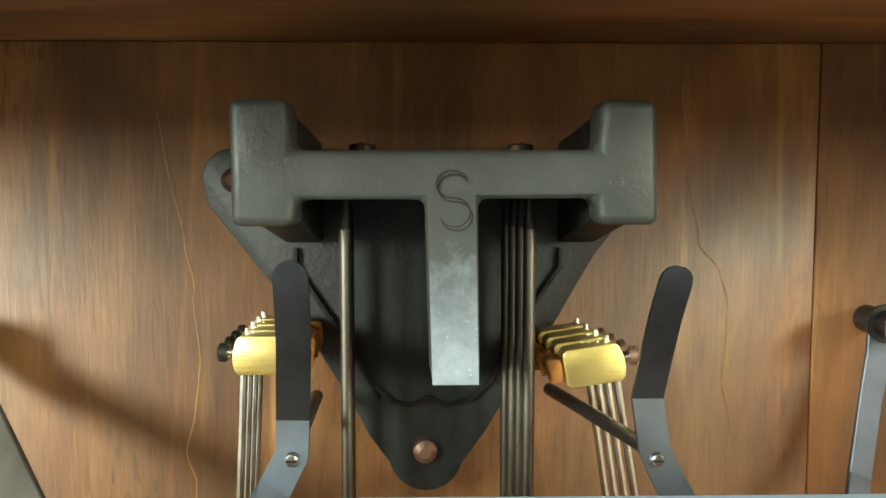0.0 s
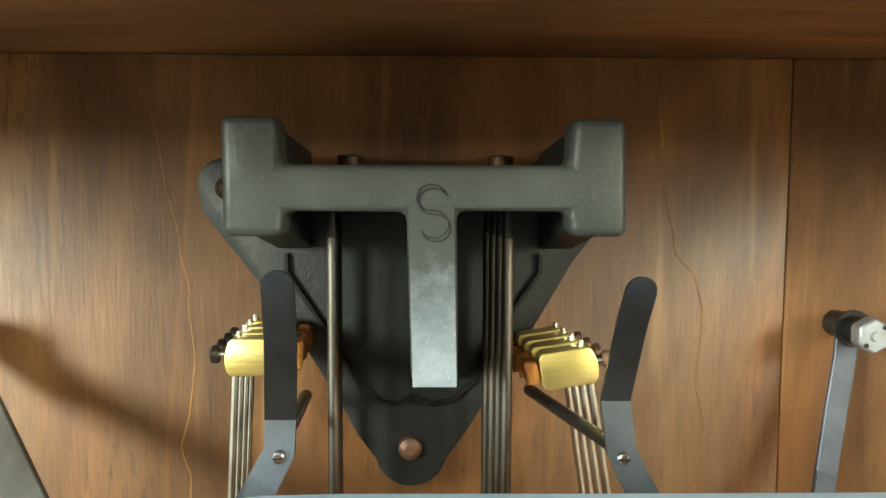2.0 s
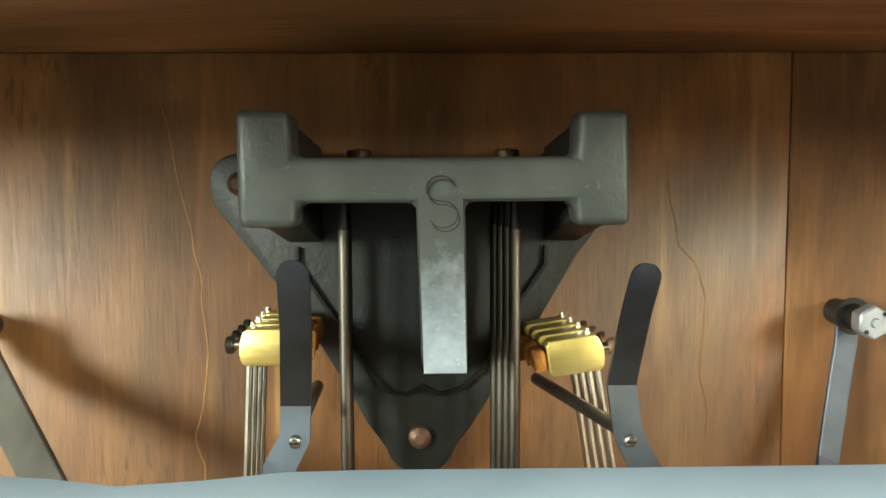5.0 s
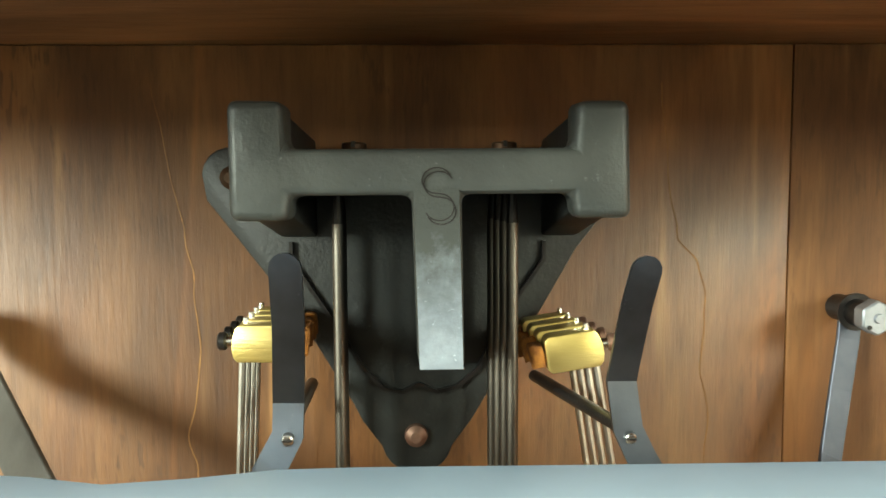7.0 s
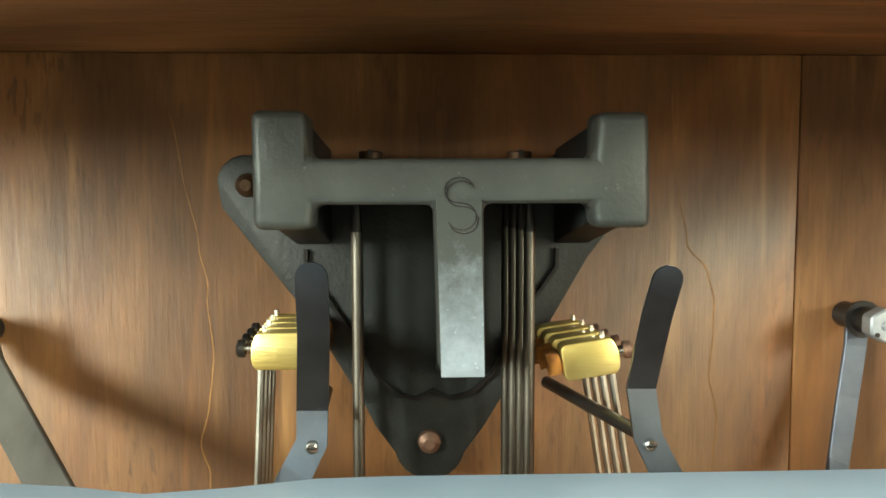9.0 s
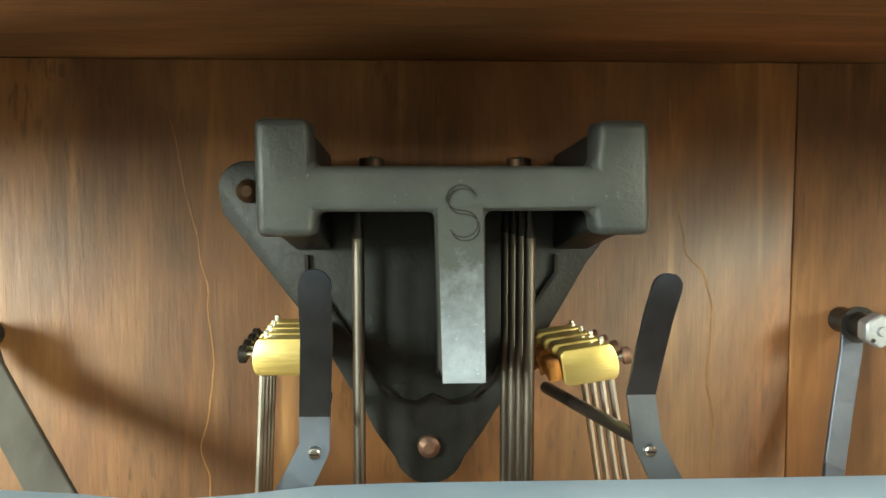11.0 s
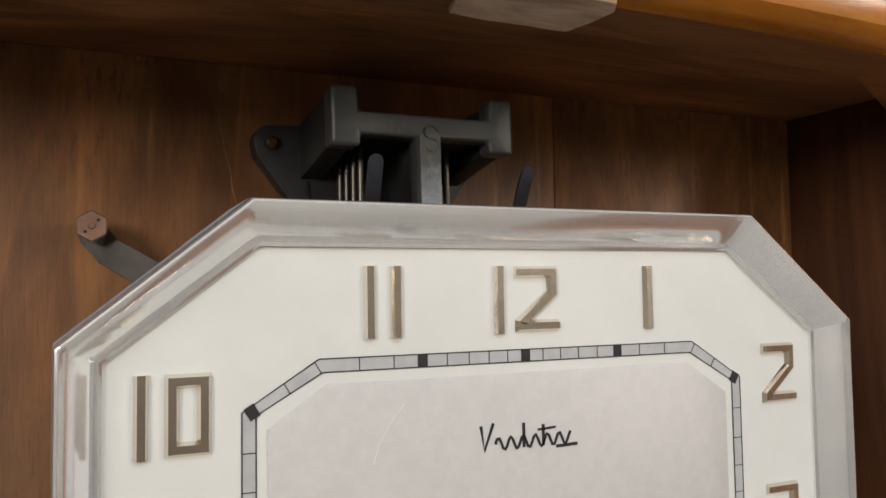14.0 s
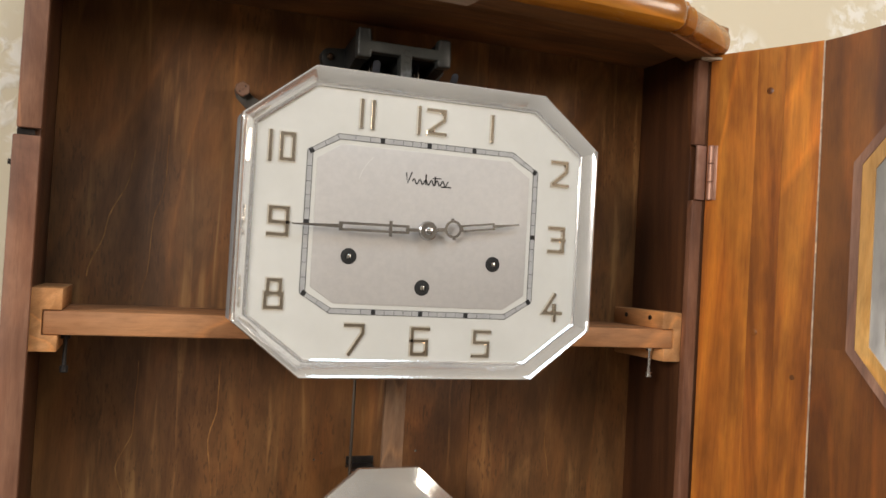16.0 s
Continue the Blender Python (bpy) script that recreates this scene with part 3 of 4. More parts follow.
# ---------- chime block on the back board ----------
block = thing("chime_block", (0, BACK, 0.09), "grey-painted cast iron chime block with T-shaped face on back board", "chime block")
plate = [(-0.0482, 0.1215)] + arc(-0.0422, 0.1215, 0.0062, 175, 80, 5) + [(-0.030, 0.1285), (-0.021, 0.1245), (0.020, 0.1245), (0.026, 0.1285), (0.033, 0.1285)]
plate += arc(0.0365, 0.1215, 0.0062, 100, -20, 5) + [(0.0315, 0.1055), (0.0235, 0.0915), (0.0112, 0.0720), (0.0088, 0.0680)] + arc(-0.0030, 0.0640, 0.0078, -12, -168, 10) + [(-0.0148, 0.0680), (-0.0168, 0.0720), (-0.0290, 0.0925), (-0.0474, 0.1165)]
part("base_plate", prism(plate, 0.1035, BACK, 0.0012), IRON_HALF_SHADE, block, "dark grey triangular base plate with rounded lugs, shade in its colour")
# raised rim of the plate and the wavy ridge over its foot, black for their edge shadow
part("plate_rim", join(line([(-0.0295, 0.1075), (-0.0295, 0.1035), (-0.0205, 0.090), (-0.0145, 0.0800), (-0.0100, 0.0755), (-0.0060, 0.0748), (-0.0025, 0.0765), (0.0015, 0.0748), (0.0060, 0.0760), (0.0105, 0.0800), (0.0165, 0.092), (0.0245, 0.1035), (0.0245, 0.1075)], 0.0008, 0.1022, 0.1036)), BLUED, block)
FY = 0.0610


def face_outline():
    return [(-0.0328, 0.1332), (-0.0238, 0.1332), (-0.0235, 0.1255), (0.0235, 0.1255), (0.0238, 0.1332), (0.0324, 0.1332), (0.0328, 0.1140), (0.0236, 0.1140),
            (0.0233, 0.1180), (0.0050, 0.1180), (0.0055, 0.0890), (-0.0023, 0.0890), (-0.0032, 0.1180), (-0.0228, 0.1180), (-0.0230, 0.1138), (-0.0327, 0.1138)]


face_bm = soften(prism(face_outline(), FY, FY + 0.009), 0.0015, 3)
for v in face_bm.verts:
    v.co += Vector(noise.noise_vector(v.co * 260)) * 0.00028
part("face", face_bm, IRON, block, "grey T-shaped face, its stem worn and paled by painted sheen")
arm = [(FY + 0.0088, 0.1315), (FY + 0.0088, 0.1146), (0.1037, 0.1085), (0.1037, 0.1290)]
# arms and webs behind the face carry their shade in the colour
part("arm", prism(arm, -0.0318, -0.0240, 0.0006, "yz"), IRON_HALF_SHADE, block)
part("arm", prism(arm, 0.0240, 0.0318, 0.0006, "yz"), IRON_SHADE, block)
part("web", box(-0.0240, 0.0240, FY + 0.0088, 0.1037, 0.1186, 0.1242, 0.0005), IRON_SHADE, block)
part("stem_web", prism([(FY + 0.0088, 0.1187), (FY + 0.0088, 0.0905), (0.1037, 0.0800), (0.1037, 0.1187)], -0.0018, 0.0042, 0.0006, "yz"), IRON_SHADE, block)
# the dial's bluish reflection is coloured into the stem along with its wear
part("worn_stem", prism([(-0.0020, 0.0893), (0.0052, 0.0893), (0.0046, 0.1190), (-0.0028, 0.1190)], FY - 0.00016, FY + 0.0004), WORN_SHEEN_IRON, block, "worn specks and a painted-in bluish reflection down the stem")
for k, (dx, dz) in enumerate(((0, 0), (0.0003, -0.0006))):
    s_mark = arc(0.0010, 0.1203, 0.0024, 25, 250, 12, 0.0021) + arc(0.0014, 0.1160, 0.0024, 85, -155, 12, 0.0022)
    part("stamped_letter", line([(x + dx, z + dz) for x, z in s_mark], 0.00022, FY - 0.0002 - 0.0001 * k, FY + 0.0002), BLUED, block, "stamped letter S")
# both ear rivets take the darker brass in place of shadow on the lugs
for x, z, mat in ((-0.0032, 0.065, RUBBED), (-0.0418, 0.1212, SCREW_DARK), (0.0365, 0.1215, SCREW_DARK)):
    part("plate_screw", join(rod((x, 0.1036, z), (x, 0.1022, z), 0.0026, 18, 0.0024), rod((x, 0.1022, z), (x, 0.1012, z), 0.0024, 18, 0.0012)), mat, block, "worn copper-coloured rivet")
for x in (-0.0150, 0.0150):
    sc = part("rod_screw", rod((x, 0.093, 0.1240), (x, 0.093, 0.1280), 0.0025, 14, None, 0.0003), SCREW_DARK, block, "tarnished brass clamp screw")
    part("slot", box(x - 0.0004, x + 0.0004, 0.0904, 0.0956, 0.1270, 0.1282), BLUED, sc)

# ---------- chime rods ----------
for i, y in enumerate((0.0793, 0.0856, 0.0919, 0.0982)):
    for x, low in ((-0.0170 - 0.00045 * i, -0.215 - 0.012 * i if i < 1 else -0.070 + 0.006 * i), (0.0152 - 0.0007 * i, -0.235 - 0.010 * i)):
        ch = thing("chime_rod", (x, y, 0.1185), "long steel chime rod hanging from the iron block", "chime rod", "chime rods")
        part("rod", rod((x, y, 0.1125), (x, y, low), 0.00112, 12), STEEL_ROD, ch)
        part("neck", rod((x, y, 0.1190), (x, y, 0.1125), 0.0007, 10, 0.00112), BLUED, ch)

# ---------- hammers ----------


def hammer(x, y, z, lean, s, foot, tip_dark):
    """A brass head on a steel wire; s is the way the leather faces (+1 right), foot the wire's lower end."""
    h = thing("chime_hammer", (foot, y, 0.004), "brass chime hammer with an orange leather tip on a steel wire", "hammer", "chime hammers")
    m = Matrix.Translation((x, y, z)) @ Matrix.Rotation(radians(lean), 4, "Y")

    def put(bm):
        bm.transform(m)
        return bm
    body = [(-s * 0.0054, -0.0012), (-s * 0.0053, 0.0008), (-s * 0.0047, 0.0027), (-s * 0.0040, 0.0035), (s * 0.0047, 0.0035), (s * 0.0055, 0.0027), (s * 0.0055, -0.0027), (s * 0.0047, -0.0035), (-s * 0.0044, -0.0035), (-s * 0.0051, -0.0026)]
    part("head", put(prism(body, -0.0023, 0.0023, 0.0004)), BRASS, h)
    lt = part("leather_tip", put(box(s * 0.0069 - 0.0015, s * 0.0069 + 0.0015, -0.0019, 0.0019, -0.0024, 0.0023, 0.0008)), LEATHER, h)
    for v in lt.data.vertices:
        v.co += Vector(noise.noise_vector(v.co * 700 + Vector((x, y, 0)) * 500)) * 0.0009
    part("neck", put(rod((-s * 0.0050, 0, 0.0002), (-s * 0.0069, 0, 0.0002), 0.0010, 12)), NICKEL, h, "bright screw shank")
    part("end_screw", put(rod((-s * 0.0066, 0, 0.0002), (-s * 0.0082, 0, 0.0002), 0.0017, 14, None, 0.0003)), BLUED if tip_dark else RUBBED, h)
    part("set_screw", put(rod((-s * 0.0030, 0, 0.0034), (-s * 0.0030, 0, 0.0046), 0.00055, 8)), NICKEL, h)
    top = m @ Vector((-s * 0.0038, 0, -0.0032))
    part("wire", rod(top, (foot, y, 0.006), 0.0007, 8), WIRE, h)


for i in range(4):
    hammer(-0.0313 - 0.0003 * i, 0.0793 + 0.0063 * i, 0.0906, 0, 1, -0.0390 - 0.0003 * i, True)
    hammer(0.0267 - 0.0006 * i, 0.0793 + 0.0063 * i, 0.0886, -9, -1, 0.0445 - 0.0010 * i, False)

# ---------- steel levers ----------


def strip(name, at, label, pts, width, y0, thick, mat, category, group, bend=0.0, bend_from=0.0, lean=0.0):
    """A flat strip along a centre line in the xz plane, round at its top; it comes forward below bend_from by bend, above by lean."""
    t = thing(name, at, label, category, group)
    p = [Vector(q) for q in pts]
    bm = bmesh.new()

    def lift(v):
        return (v.x, y0 - min(0.009, max(0.0, bend_from - v.y) * bend) - max(0.0, v.y - bend_from) * lean, v.y)

    def pair(v):
        x, y, z = lift(v)
        return bm.verts.new((x, y, z)), bm.verts.new((x, y + thick, z))
    rows = []
    d = (p[0] - p[1]).normalized()
    k = Vector((-d.y, d.x)) * width / 2
    for a in (75, 50, 25):
        off = d * math.sin(radians(a)) * width / 2
        rows.append((pair(p[0] + off + k * math.cos(radians(a))), pair(p[0] + off - k * math.cos(radians(a)))))
    for i, q in enumerate(p):
        d = (p[max(i - 1, 0)] - p[min(i + 1, len(p) - 1)]).normalized()
        k = Vector((-d.y, d.x)) * width / 2
        rows.append((pair(q + k), pair(q - k)))
    for (l0, r0), (l1, r1) in zip(rows, rows[1:]):
        bm.faces.new((l0[0], r0[0], r1[0], l1[0]))
        bm.faces.new((l0[1], r0[1], r1[1], l1[1]))
        bm.faces.new((l0[0], l1[0], l1[1], l0[1]))
        bm.faces.new((r0[0], r1[0], r1[1], r0[1]))
    for l, r in (rows[0], rows[-1]):
        bm.faces.new((l[0], r[0], r[1], l[1]))
    bmesh.ops.recalc_face_normals(bm, faces=bm.faces)
    part("strip", bm, mat, t, smooth=False)
    return t


ll = strip("lever", (-0.0225, 0.056, 0.034), "narrow bare steel lever strip with a round tip", [(-0.0220, 0.1072), (-0.0221, 0.0980), (-0.0226, 0.0900), (-0.0229, 0.0851), (-0.0228, 0.0805), (-0.0250, 0.0762), (-0.0330, 0.0620), (-0.045, 0.034)], 0.0050, 0.0565, 0.0009, STEEL, "lever", "lever strips", 0.42, 0.0851, 0.28)
lr = strip("lever", (0.0345, 0.056, 0.034), "slanting bare steel lever strip with a round tip", [(0.0330, 0.1063), (0.0321, 0.1010), (0.0313, 0.0940), (0.0307, 0.0878), (0.0313, 0.0805), (0.0332, 0.0762), (0.0410, 0.0620), (0.048, 0.034)], 0.0048, 0.0577, 0.0009, STEEL, "lever", "lever strips", 0.30, 0.0878, 0.30)
for t, x, y, z in ((ll, -0.0227, 0.0543, 0.0799), (lr, 0.0315, 0.0551, 0.0793)):
    rv = part("rivet", rod((x, y + 0.0005, z), (x, y - 0.0009, z), 0.0011, 16, 0.0009, 0.0002), NICKEL, t, "bright riveted screw")
    part("slot", box(x - 0.0008, x + 0.0008, y - 0.0011, y - 0.0007, z - 0.00015, z + 0.00015), BLUED, rv)
# dark stop pins running from behind the levers towards the back board
part("stop_pin", rod((0.0305, 0.0580, 0.0803), (0.0226, 0.1030, 0.0780), 0.0012, 12, 0.0013), BLUED, lr, "black steel stop pin")
part("stop_pin", rod((-0.0225, 0.0565, 0.0815), (-0.0252, 0.1000, 0.0775), 0.0012, 12, 0.0013), BLUED, ll, "black steel stop pin")

# ---------- stays from the back board to the movement ----------


def stay(x, z, pts, width, metal, nut_size, nut_metal, nut_label):
    """A flat strip through points in space, held to the board by a post and a nut with two spanner holes."""
    t = thing("stay", (x, 0.108, z), "grey steel stay strip bolted to a post on the back board", "stay", "stays")
    bm = bmesh.new()
    p = [Vector(q) for q in pts]
    rows = []
    for i, q in enumerate(p):
        d = (p[min(i + 1, len(p) - 1)] - p[max(i - 1, 0)]).normalized()
        w = Vector((-d.z, 0, d.x)).normalized() * width / 2
        n = d.cross(w).normalized() * 0.0006
        rows.append([bm.verts.new(q + a * w + b * n) for a, b in ((1, 1), (-1, 1), (-1, -1), (1, -1))])
    for r, q in zip(rows, rows[1:]):
        for k in range(4):
            bm.faces.new((r[k], r[(k + 1) % 4], q[(k + 1) % 4], q[k]))
    bm.faces.new(rows[0])
    bm.faces.new(rows[-1])
    bmesh.ops.recalc_face_normals(bm, faces=bm.faces)
    part("strip", soften(bm, 0.0002, 1), metal, t, smooth=False)
    part("post", rod((x, BACK, z), (x, 0.0985, z), 0.0030, 14), BLUED, t, "black spacer post")
    part("washer", rod((x, 0.1045, z), (x, 0.1038, z), 0.0042, 16), BLUED, t)
    nut = part("hex_nut", rod((x, 0.0990, z), (x, 0.0950, z), nut_size, 6, None, 0.0004), nut_metal, t, nut_label)
    part("thread_end", rod((x, 0.0952, z), (x, 0.0944, z), 0.0012, 12, 0.0009), nut_metal, nut)
    for a in (-1, 1):
        part("spanner_hole", rod((x + a * 0.0019, 0.0952, z + a * 0.0019), (x + a * 0.0019, 0.0947, z + a * 0.0019), 0.0005, 8), BLUED, nut)


stay(0.0935, 0.0912, [(0.0928, 0.1052, 0.0930), (0.0922, 0.1046, 0.0850), (0.0900, 0.1030, 0.0740), (0.0868, 0.1000, 0.0600), (0.0600, 0.0590, 0.0050)], 0.0050, STAY, 0.0038, ZINC, "bright hexagonal nut")
stay(-0.1010, 0.0895, [(-0.1010, 0.1050, 0.0915), (-0.1000, 0.1040, 0.0870), (-0.0955, 0.0995, 0.0815), (-0.0774, 0.0800, 0.0690), (-0.0590, 0.0585, 0.0580)], 0.0094, STAY_BROWN, 0.0052, RUBBED, "dull tan hexagonal nut")

# ---------- pendulum ----------
pend = thing("pendulum", (0.001, 0.045, -0.20), "wooden pendulum rod with a polished octagonal bob", "pendulum")
part("pendulum_rod", box(0.0004, 0.0148, 0.0635, 0.0675, -0.245, 0.0, 0.0006), WOOD_ROD, pend, "flat light-brown wooden rod")
bob = octagon(0.0205, 0.040, 0.046, 0.0185)
BX, BZ = 0.0045, -0.196
shift = [(BX + a, BZ + b) for a, b in bob]
face = [(BX + a * 0.8, BZ + b * 0.78) for a, b in bob]
part("bob_rim", ring(shift, face, 0.0540, 0.0620, -0.004), CHROME, pend, "bevelled polished rim")
part("bob_face", prism(face, 0.0541, 0.0620, 0.0004), CHROME, pend)
guide = thing("guide_bracket", (-0.004, BACK, -0.163), "small dark metal bracket on the back board", "bracket")
part("foot", box(-0.012, 0.008, BACK - 0.0015, BACK, -0.168, -0.160, 0.0004), BLUED, guide)
part("shelf", box(-0.012, 0.006, BACK - 0.018, BACK - 0.0012, -0.1665, -0.1650, 0.0003), STEEL, guide)
for x, z in ((-0.035, -0.162), (0.040, -0.1575), (-0.030, -0.1575)):
    nl = thing("nail", (x, BACK, z), "tiny bright nail in the back board", "nail", "nails")
    part("nail_head", rod((x, BACK, z), (x, BACK - 0.0008, z), 0.0010, 10, 0.0007), NICKEL, nl)

# ---------- dial ----------
dial = thing("clock_dial", (0, 0.003, -0.088), "cream eight-sided clock dial with a polished metal bezel and raised numerals", "clock dial")
OUT, INN = octagon(0.0715, 0.0880, 0.1105, 0.0568), octagon(0.0686, 0.0776, 0.1012, 0.0528)
part("plate", prism(octagon(0.0695, 0.0800, 0.1040, 0.0542), 0.0, 0.0022), ENAMEL, dial, "cream white dial plate")
part("back_shell", prism(octagon(0.0695, 0.0855, 0.1080, 0.0550), 0.0024, 0.0034), CHROME, dial, "bare metal back of the dial")


def lerp(a, b, k):
    return [(p[0] + (q[0] - p[0]) * k, p[1] + (q[1] - p[1]) * k) for p, q in zip(a, b)]


FLANK = [(INN, 0.0004), (INN, -0.0008), (lerp(INN, OUT, 0.08), -0.0013), (lerp(INN, OUT, 0.16), -0.0006), (lerp(INN, OUT, 0.45), -0.0042), (lerp(INN, OUT, 0.70), -0.0068),
         (lerp(INN, OUT, 0.84), -0.0080), (lerp(INN, OUT, 0.90), -0.0083)]
LIP = [(lerp(INN, OUT, 0.90), -0.0083), (lerp(INN, OUT, 0.95), -0.0080), (lerp(INN, OUT, 0.985), -0.0070), (OUT, -0.0052), (lerp(INN, OUT, 1.01), -0.0020)]
SKIRT = [(lerp(INN, OUT, 1.01), -0.0020), (lerp(INN, OUT, 1.01), 0.0060), (lerp(INN, OUT, 1.0), 0.0183), (lerp(INN, OUT, 0.95), 0.0193), (lerp(INN, OUT, 0.90), 0.0189)]


def bezel(steps):
    """Pressed rim, ring by ring: a bead at the dial, a sloping flank, a rounded lip; or the skirt behind it."""
    bm = bmesh.new()
    rows = []
    n = 8
    sub = 16
    for pts, y in steps:
        row = []
        for i in range(n):
            p, q = Vector(pts[i]), Vector(pts[(i + 1) % n])
            for k in range(sub):
                v = p.lerp(q, k / sub)
                wob = noise.noise(Vector((v.x * 22, y * 60, v.y * 22))) * 0.0004
                if y > 0.015 and v.y > 0.08:
                    # the skirt's back edge is bent: a dip, then a raised corner
                    wob += -0.0045 * math.exp(-((v.x + 0.034) / 0.011) ** 2) + (0.0035 if v.x < -0.056 else 0.0)
                row.append(bm.verts.new((v.x, y + wob, v.y)))
        rows.append(row)
    for a, b in zip(rows, rows[1:]):
        for i in range(n * sub):
            bm.faces.new((a[i], a[(i + 1) % (n * sub)], b[(i + 1) % (n * sub)], b[i]))
    return bm


part("skirt", bezel(SKIRT), SATIN, dial, "satin metal skirt of the bezel")
part("lip", bezel(LIP), CHROME, dial, "bright rounded lip of the bezel")
part("bezel", bezel(FLANK), CHROME, dial, "polished aluminium bezel with bevelled flanks")

# minute track: two hairlines, ticks by angle, black hour marks
MID = octagon(0.0545, 0.0501, 0.0710, 0.0402)


def on_track(angle, grow):
    """Where a ray from the middle meets the track's outline, moved out by grow."""
    d = Vector((math.sin(radians(angle)), math.cos(radians(angle))))
    best = 9.0
    for i in range(8):
        a, b = Vector(MID[i]), Vector(MID[(i + 1) % 8])
        e = b - a
        den = d.x * e.y - d.y * e.x
        if abs(den) > 1e-9:
            r = (a.x * e.y - a.y * e.x) / den
            u = (a.x * d.y - a.y * d.x) / den
            if r > 0 and -1e-6 <= u <= 1 + 1e-6 and r < best:
                best, way = r, e.normalized()
    q = d * best
    out = Vector((-way.y, way.x))
    if out.dot(q) < 0:
        out = -out
    return q, out


def track_octagon(w):
    return octagon(0.0545 + 0.27 * w, 0.0501 + w, 0.0710 + w, 0.0402 + 0.27 * w)


part("minute_track", ring(track_octagon(0.00155), track_octagon(-0.00155), -0.00012, 0.0002), TRACK, dial, "pale grey minute track")
for w in (0.00155, -0.00155):
    part("track_line", ring(track_octagon(w + 0.00014), track_octagon(w - 0.00014), -0.00022, 0.0002), INK, dial)
ticks = []
for m in range(60):
    q, out = on_track(m * 6, 0)
    if m % 5 == 0:
        t2 = Vector((out.y, -out.x)) * 0.0013
        o2 = out * 0.00155
        pts = [q - t2 - o2, q + t2 - o2, q + t2 + o2, q - t2 + o2]
        part("hour_mark", prism([tuple(p) for p in pts], -0.0003, 0.0002), INK, dial, "black hour mark")
    else:
        ticks.append(line([tuple(q - out * 0.0015), tuple(q + out * 0.0015)], 0.00022, -0.00022, 0.0002))
tagged(part("minute_ticks", join(*ticks), INK, dial), kind="stuff")
part("centre_panel", prism(octagon(0.0530, 0.0458, 0.0668, 0.0366), -0.0004, 0.0006, 0.0002), SILVERED, dial, "silvered grey centre panel")
part("scratch", line([(-0.0420, 0.0265), (-0.0405, 0.0310), (-0.0375, 0.0360), (-0.0340, 0.0400)], 0.00022, -0.00048, -0.0003), ENAMEL, dial, "fine pale scratch")

# maker's mark, as plain bars, and a row of tiny print
wave = [(-0.0095 + 0.0225 * i / 40, 0.0282 + 0.0016 * math.sin(i * 0.98)) for i in range(41)]
bars = [line(wave, 0.0007, -0.0006, -0.0002), line([(-0.0135, 0.0330), (-0.0126, 0.0268), (-0.0100, 0.0335)], 0.0008, -0.0006, -0.0002),
        line([(-0.0012, 0.0330), (-0.0012, 0.0268)], 0.0008, -0.0006, -0.0002), line([(0.0046, 0.0322), (0.0046, 0.0268)], 0.0008, -0.0006, -0.0002),
        line([(0.0030, 0.0309), (0.0084, 0.0312)], 0.0006, -0.0006, -0.0002), line([(0.0085, 0.0262), (0.0150, 0.0264)], 0.0008, -0.0006, -0.0002)]
part("maker_mark", join(*bars), INK, dial, "black maker's mark")
part("small_print", join(*[box(-0.0165 + 0.0021 * i, -0.0150 + 0.0021 * i, -0.0002, 0.0002, -0.0782, -0.0776) for i in (0, 1, 2, 3, 6, 7, 8, 9, 10, 11, 12, 13, 14, 15)]), TRACK, dial)

# raised numerals: paths on a grid of 1 wide by 1 high, each swept with a flat-topped ridge
PATHS = {
    "1": [[(0.5, 1), (0.5, 0)]],
    "0": [[(0, 1), (1, 1), (1, 0), (0, 0), (0, 1)]],
    "2": [[(0, 1), (1, 1), (1, 0.62), (0, 0.06), (0, 0), (1, 0)]],
    "3": [[(0, 1), (1, 1), (1, 0), (0, 0)], [(0.25, 0.5), (1, 0.5)]],
    "4": [[(0.62, 1), (0, 0.25), (1, 0.25)], [(0.68, 0.55), (0.68, 0)]],
    "5": [[(1, 1), (0, 1), (0, 0.55), (1, 0.55), (1, 0), (0, 0)]],
    "6": [[(1, 1), (0, 1), (0, 0), (1, 0), (1, 0.52), (0, 0.52)]],
    "7": [[(0, 1), (1, 1), (1, 0.72), (0.25, 0)]],
    "8": [[(0, 0.52), (1, 0.52), (1, 0), (0, 0), (0, 0.52)], [(0.12, 0.52), (0.12, 1), (0.88, 1), (0.88, 0.52)]],
    "9": [[(0, 0), (1, 0), (1, 1), (0, 1), (0, 0.46), (1, 0.46)]],
}


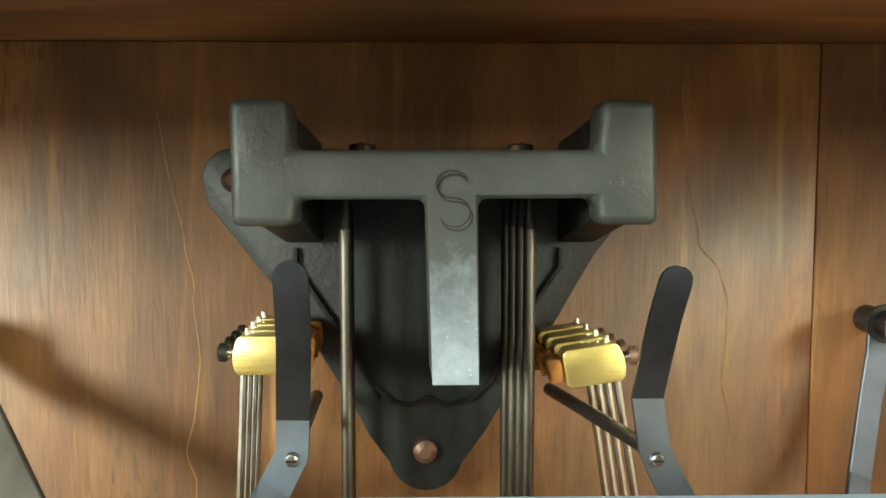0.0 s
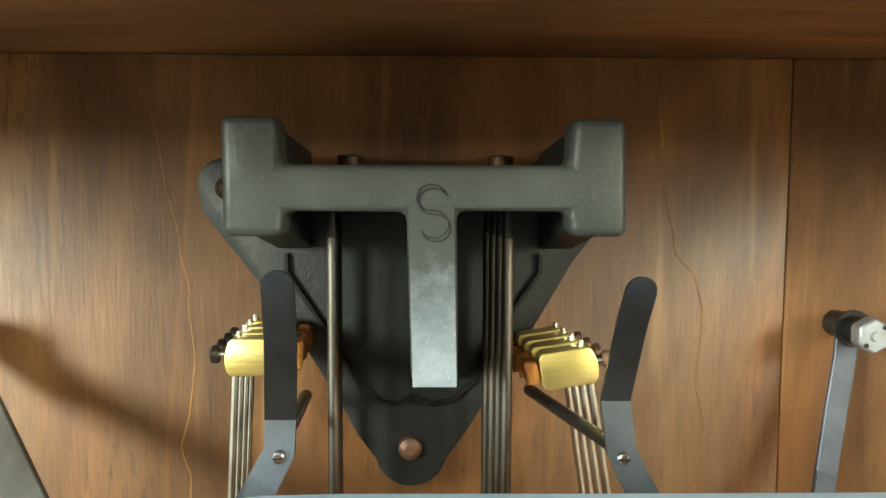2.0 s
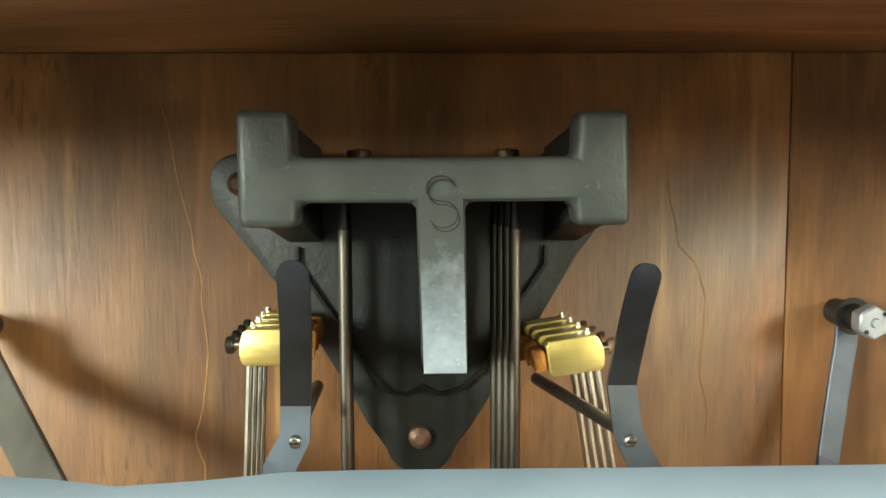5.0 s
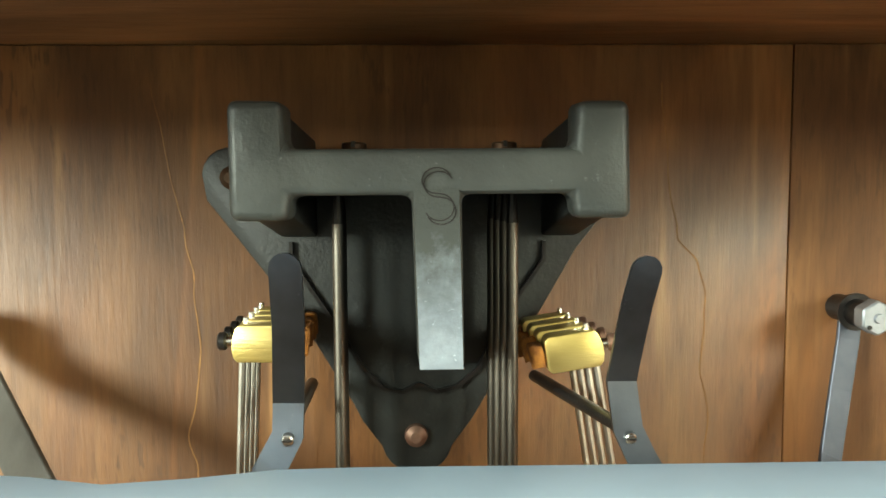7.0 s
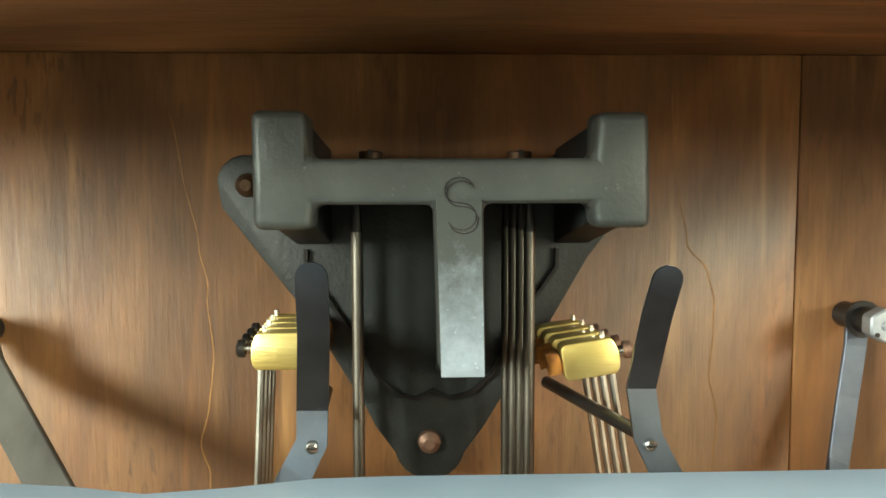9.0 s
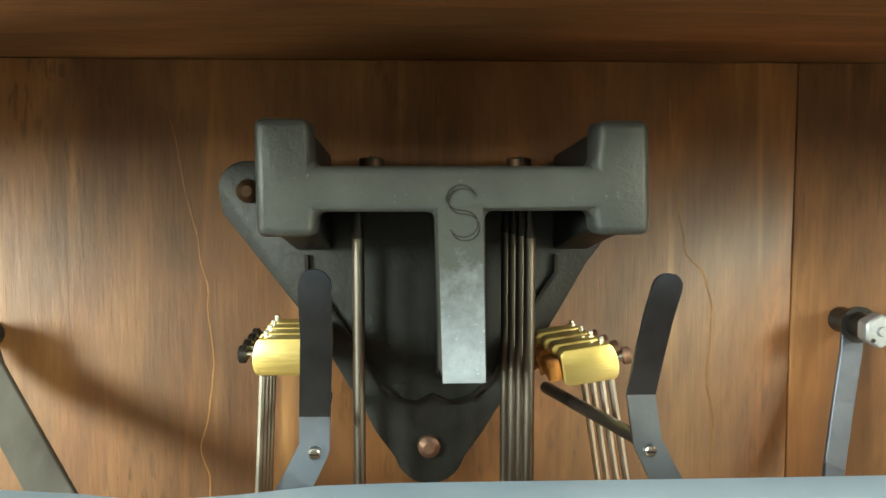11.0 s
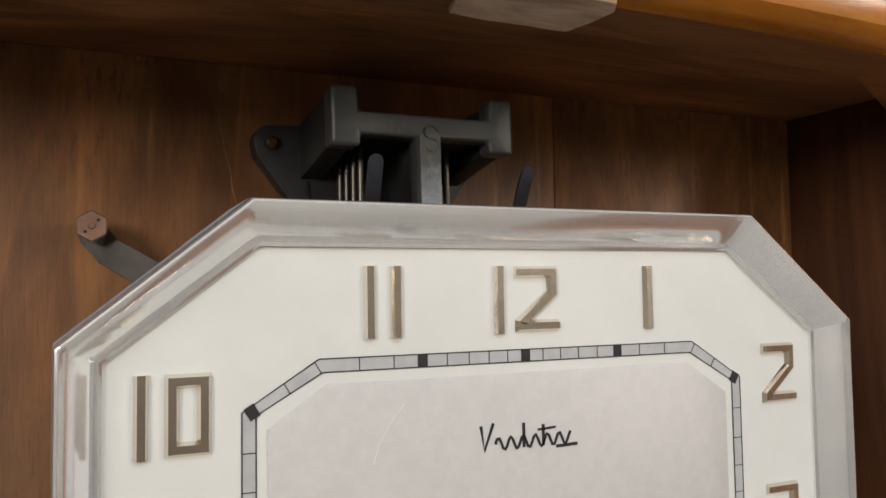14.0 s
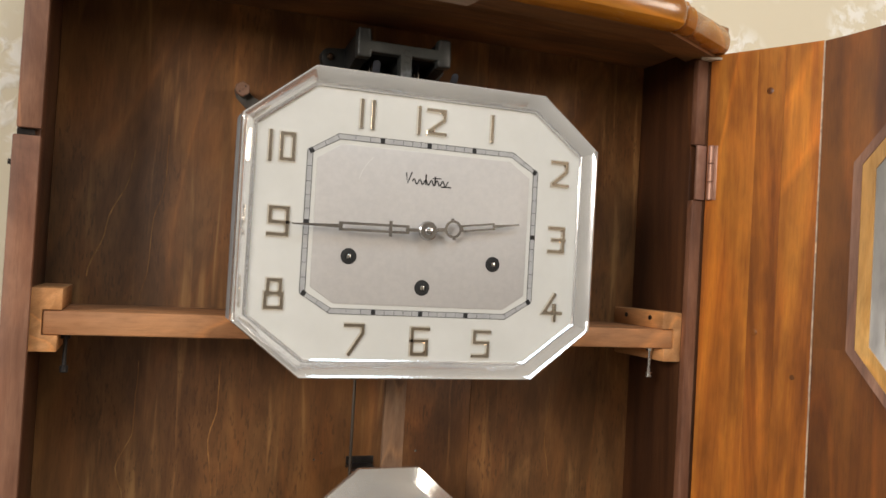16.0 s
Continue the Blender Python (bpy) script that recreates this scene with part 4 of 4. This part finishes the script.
def ridge(pts, w, high):
    """A stroke with mitred corners: low at its edges, flat on top."""
    p = [Vector(q) for q in pts]
    closed = (p[0] - p[-1]).length < 1e-6
    if closed:
        p = p[:-1]
    n = len(p)
    bm = bmesh.new()
    rows = []
    for i in range(n):
        before = p[i] - p[i - 1] if closed or i else p[1] - p[0]
        after = p[(i + 1) % n] - p[i] if closed or i < n - 1 else before
        before, after = before.normalized(), after.normalized()
        na, nb = Vector((-before.y, before.x)), Vector((-after.y, after.x))
        mit = (na + nb).normalized()
        mit = mit / max(0.45, mit.dot(na))
        slide = Vector((0, 0))
        if not closed and i == 0:
            slide = -after * w / 2
        if not closed and i == n - 1:
            slide = before * w / 2
        q = p[i] + slide
        rows.append([bm.verts.new((q.x + mit.x * k, y, q.y + mit.y * k)) for k, y in ((w / 2, 0.0001), (w * 0.26, -high), (-w * 0.26, -high), (-w / 2, 0.0001))])
    for i in range(n if closed else n - 1):
        r, s = rows[i], rows[(i + 1) % n]
        for k in range(4):
            bm.faces.new((r[k], r[(k + 1) % 4], s[(k + 1) % 4], s[k]))
    if not closed:
        bm.faces.new(rows[0])
        bm.faces.new(rows[-1])
    bmesh.ops.recalc_face_normals(bm, faces=bm.faces)
    return bm


def digit(char, x0, x1, z0, z1, w=0.0033):
    a0, a1, b0, b1 = x0 + w / 2, x1 - w / 2, z0 + w / 2, z1 - w / 2
    if char == "1":
        a0 = a1 = (x0 + x1) / 2
    return [ridge([(a0 + (a1 - a0) * u, b0 + (b1 - b0) * v) for u, v in path], w, 0.0013 + 0.00005 * k) for k, path in enumerate(PATHS[char])]


NUMBERS = (("11", ((-0.0440, -0.0410), (-0.0372, -0.0342)), 0.0560, 0.0732), ("12", ((-0.0090, -0.0060), (-0.0030, 0.0100)), 0.0560, 0.0732),
           ("1", ((0.0382, 0.0412),), 0.0560, 0.0732), ("2", ((0.0812, 0.0940),), 0.0322, 0.0500), ("3", ((0.0815, 0.0940),), -0.0096, 0.0084),
           ("4", ((0.0795, 0.0940),), -0.0520, -0.0340), ("5", ((0.0335, 0.0460),), -0.0760, -0.0580), ("6", ((-0.0062, 0.0064),), -0.0755, -0.0572),
           ("7", ((-0.0460, -0.0330),), -0.0755, -0.0562), ("8", ((-0.0932, -0.0808),), -0.0510, -0.0322), ("9", ((-0.0932, -0.0802),), -0.0100, 0.0082),
           ("10", ((-0.0952, -0.0920), (-0.0890, -0.0790)), 0.0322, 0.0500))
for text, spans, z0, z1 in NUMBERS:
    pieces = []
    for char, (x0, x1) in zip(text, spans):
        pieces += digit(char, x0, x1, z0, z1)
    part("numeral", join(*pieces), NUMERAL, dial, "raised polished numeral " + text, smooth=False)

# winding holes
for x, z in ((-0.0455, -0.0183), (0.0448, -0.0183), (0.0, -0.0346)):
    wh = part("winding_hole", ring(arc(x, z, 0.0047, 0, 345, 23), arc(x, z, 0.0024, 0, 345, 23), -0.0010, 0.0004, -0.0004), INK, dial, "black winding hole eyelet")
    part("well", prism(arc(x, z, 0.0030, 0, 345, 23), -0.0006, 0.0003), INK, wh)
    part("arbor", box(x - 0.0012, x + 0.0012, -0.0016, 0.004, z - 0.0012, z + 0.0012, 0.0003), NICKEL, wh, "square winding arbor")

# hands
HZ = -0.0008


def turned(bm, degrees, y):
    bm.transform(Matrix.Translation((0, y, HZ)) @ Matrix.Rotation(radians(-degrees), 4, "Y"))
    return bm


def frame_bar(x0, x1, half, inner_half, end):
    out = [(x0, -half), (x1, -half), (x1, half), (x0, half)]
    inn_ = [(x0 + end, -inner_half), (x1 - end, -inner_half), (x1 - end, inner_half), (x0 + end, inner_half)]
    return ring(out, inn_, -0.0004, 0.0004)


hour = thing("hour_hand", (0, -0.004, HZ), "short polished hour hand with a ring, pointing towards three", "clock hand", "clock hands")
pieces = [box(0.004, 0.0125, -0.0004, 0.0004, -0.0011, 0.0011), ring(arc(0.0165, 0, 0.0054, 0, 345, 23), arc(0.0165, 0, 0.0039, 0, 345, 23), -0.0005, 0.0005),
          box(0.0155, 0.0175, -0.0004, 0.0004, 0.0050, 0.0064), box(0.0155, 0.0175, -0.0004, 0.0004, -0.0064, -0.0050), frame_bar(0.0216, 0.0435, 0.0021, 0.0010, 0.0012),
          prism([(0.0435, -0.0010), (0.0600, -0.0004), (0.0600, 0.0004), (0.0435, 0.0010)], -0.0004, 0.0004)]
part("blade", turned(join(*pieces), 7.4, -0.0045), HAND, hour)
part("socket", rod((0, -0.0005, HZ), (0, -0.0052, HZ), 0.0040, 20), HAND, hour)
minute = thing("minute_hand", (0, -0.006, HZ), "long polished minute hand pointing towards nine", "clock hand", "clock hands")
pieces = [box(0.004, 0.0120, -0.0004, 0.0004, -0.0010, 0.0010), frame_bar(0.0118, 0.0535, 0.0026, 0.0011, 0.0020), box(0.0222, 0.0240, -0.0005, 0.0005, -0.0045, 0.0045),
          prism([(0.0535, -0.0011), (0.0800, -0.0004), (0.0800, 0.0004), (0.0535, 0.0011)], -0.0004, 0.0004)]
part("blade", turned(join(*pieces), 180.8, -0.0066), HAND, minute)
hub = part("hub", join(rod((0, -0.0052, HZ), (0, -0.0076, HZ), 0.0060, 28, 0.0054, 0.0005), rod((0, -0.0076, HZ), (0, -0.0088, HZ), 0.0028, 20, 0.0021, 0.0004)), HAND, minute, "polished domed hub")
part("hub_nut", rod((0, -0.0088, HZ), (0, -0.0094, HZ), 0.0009, 10), NICKEL, hub)
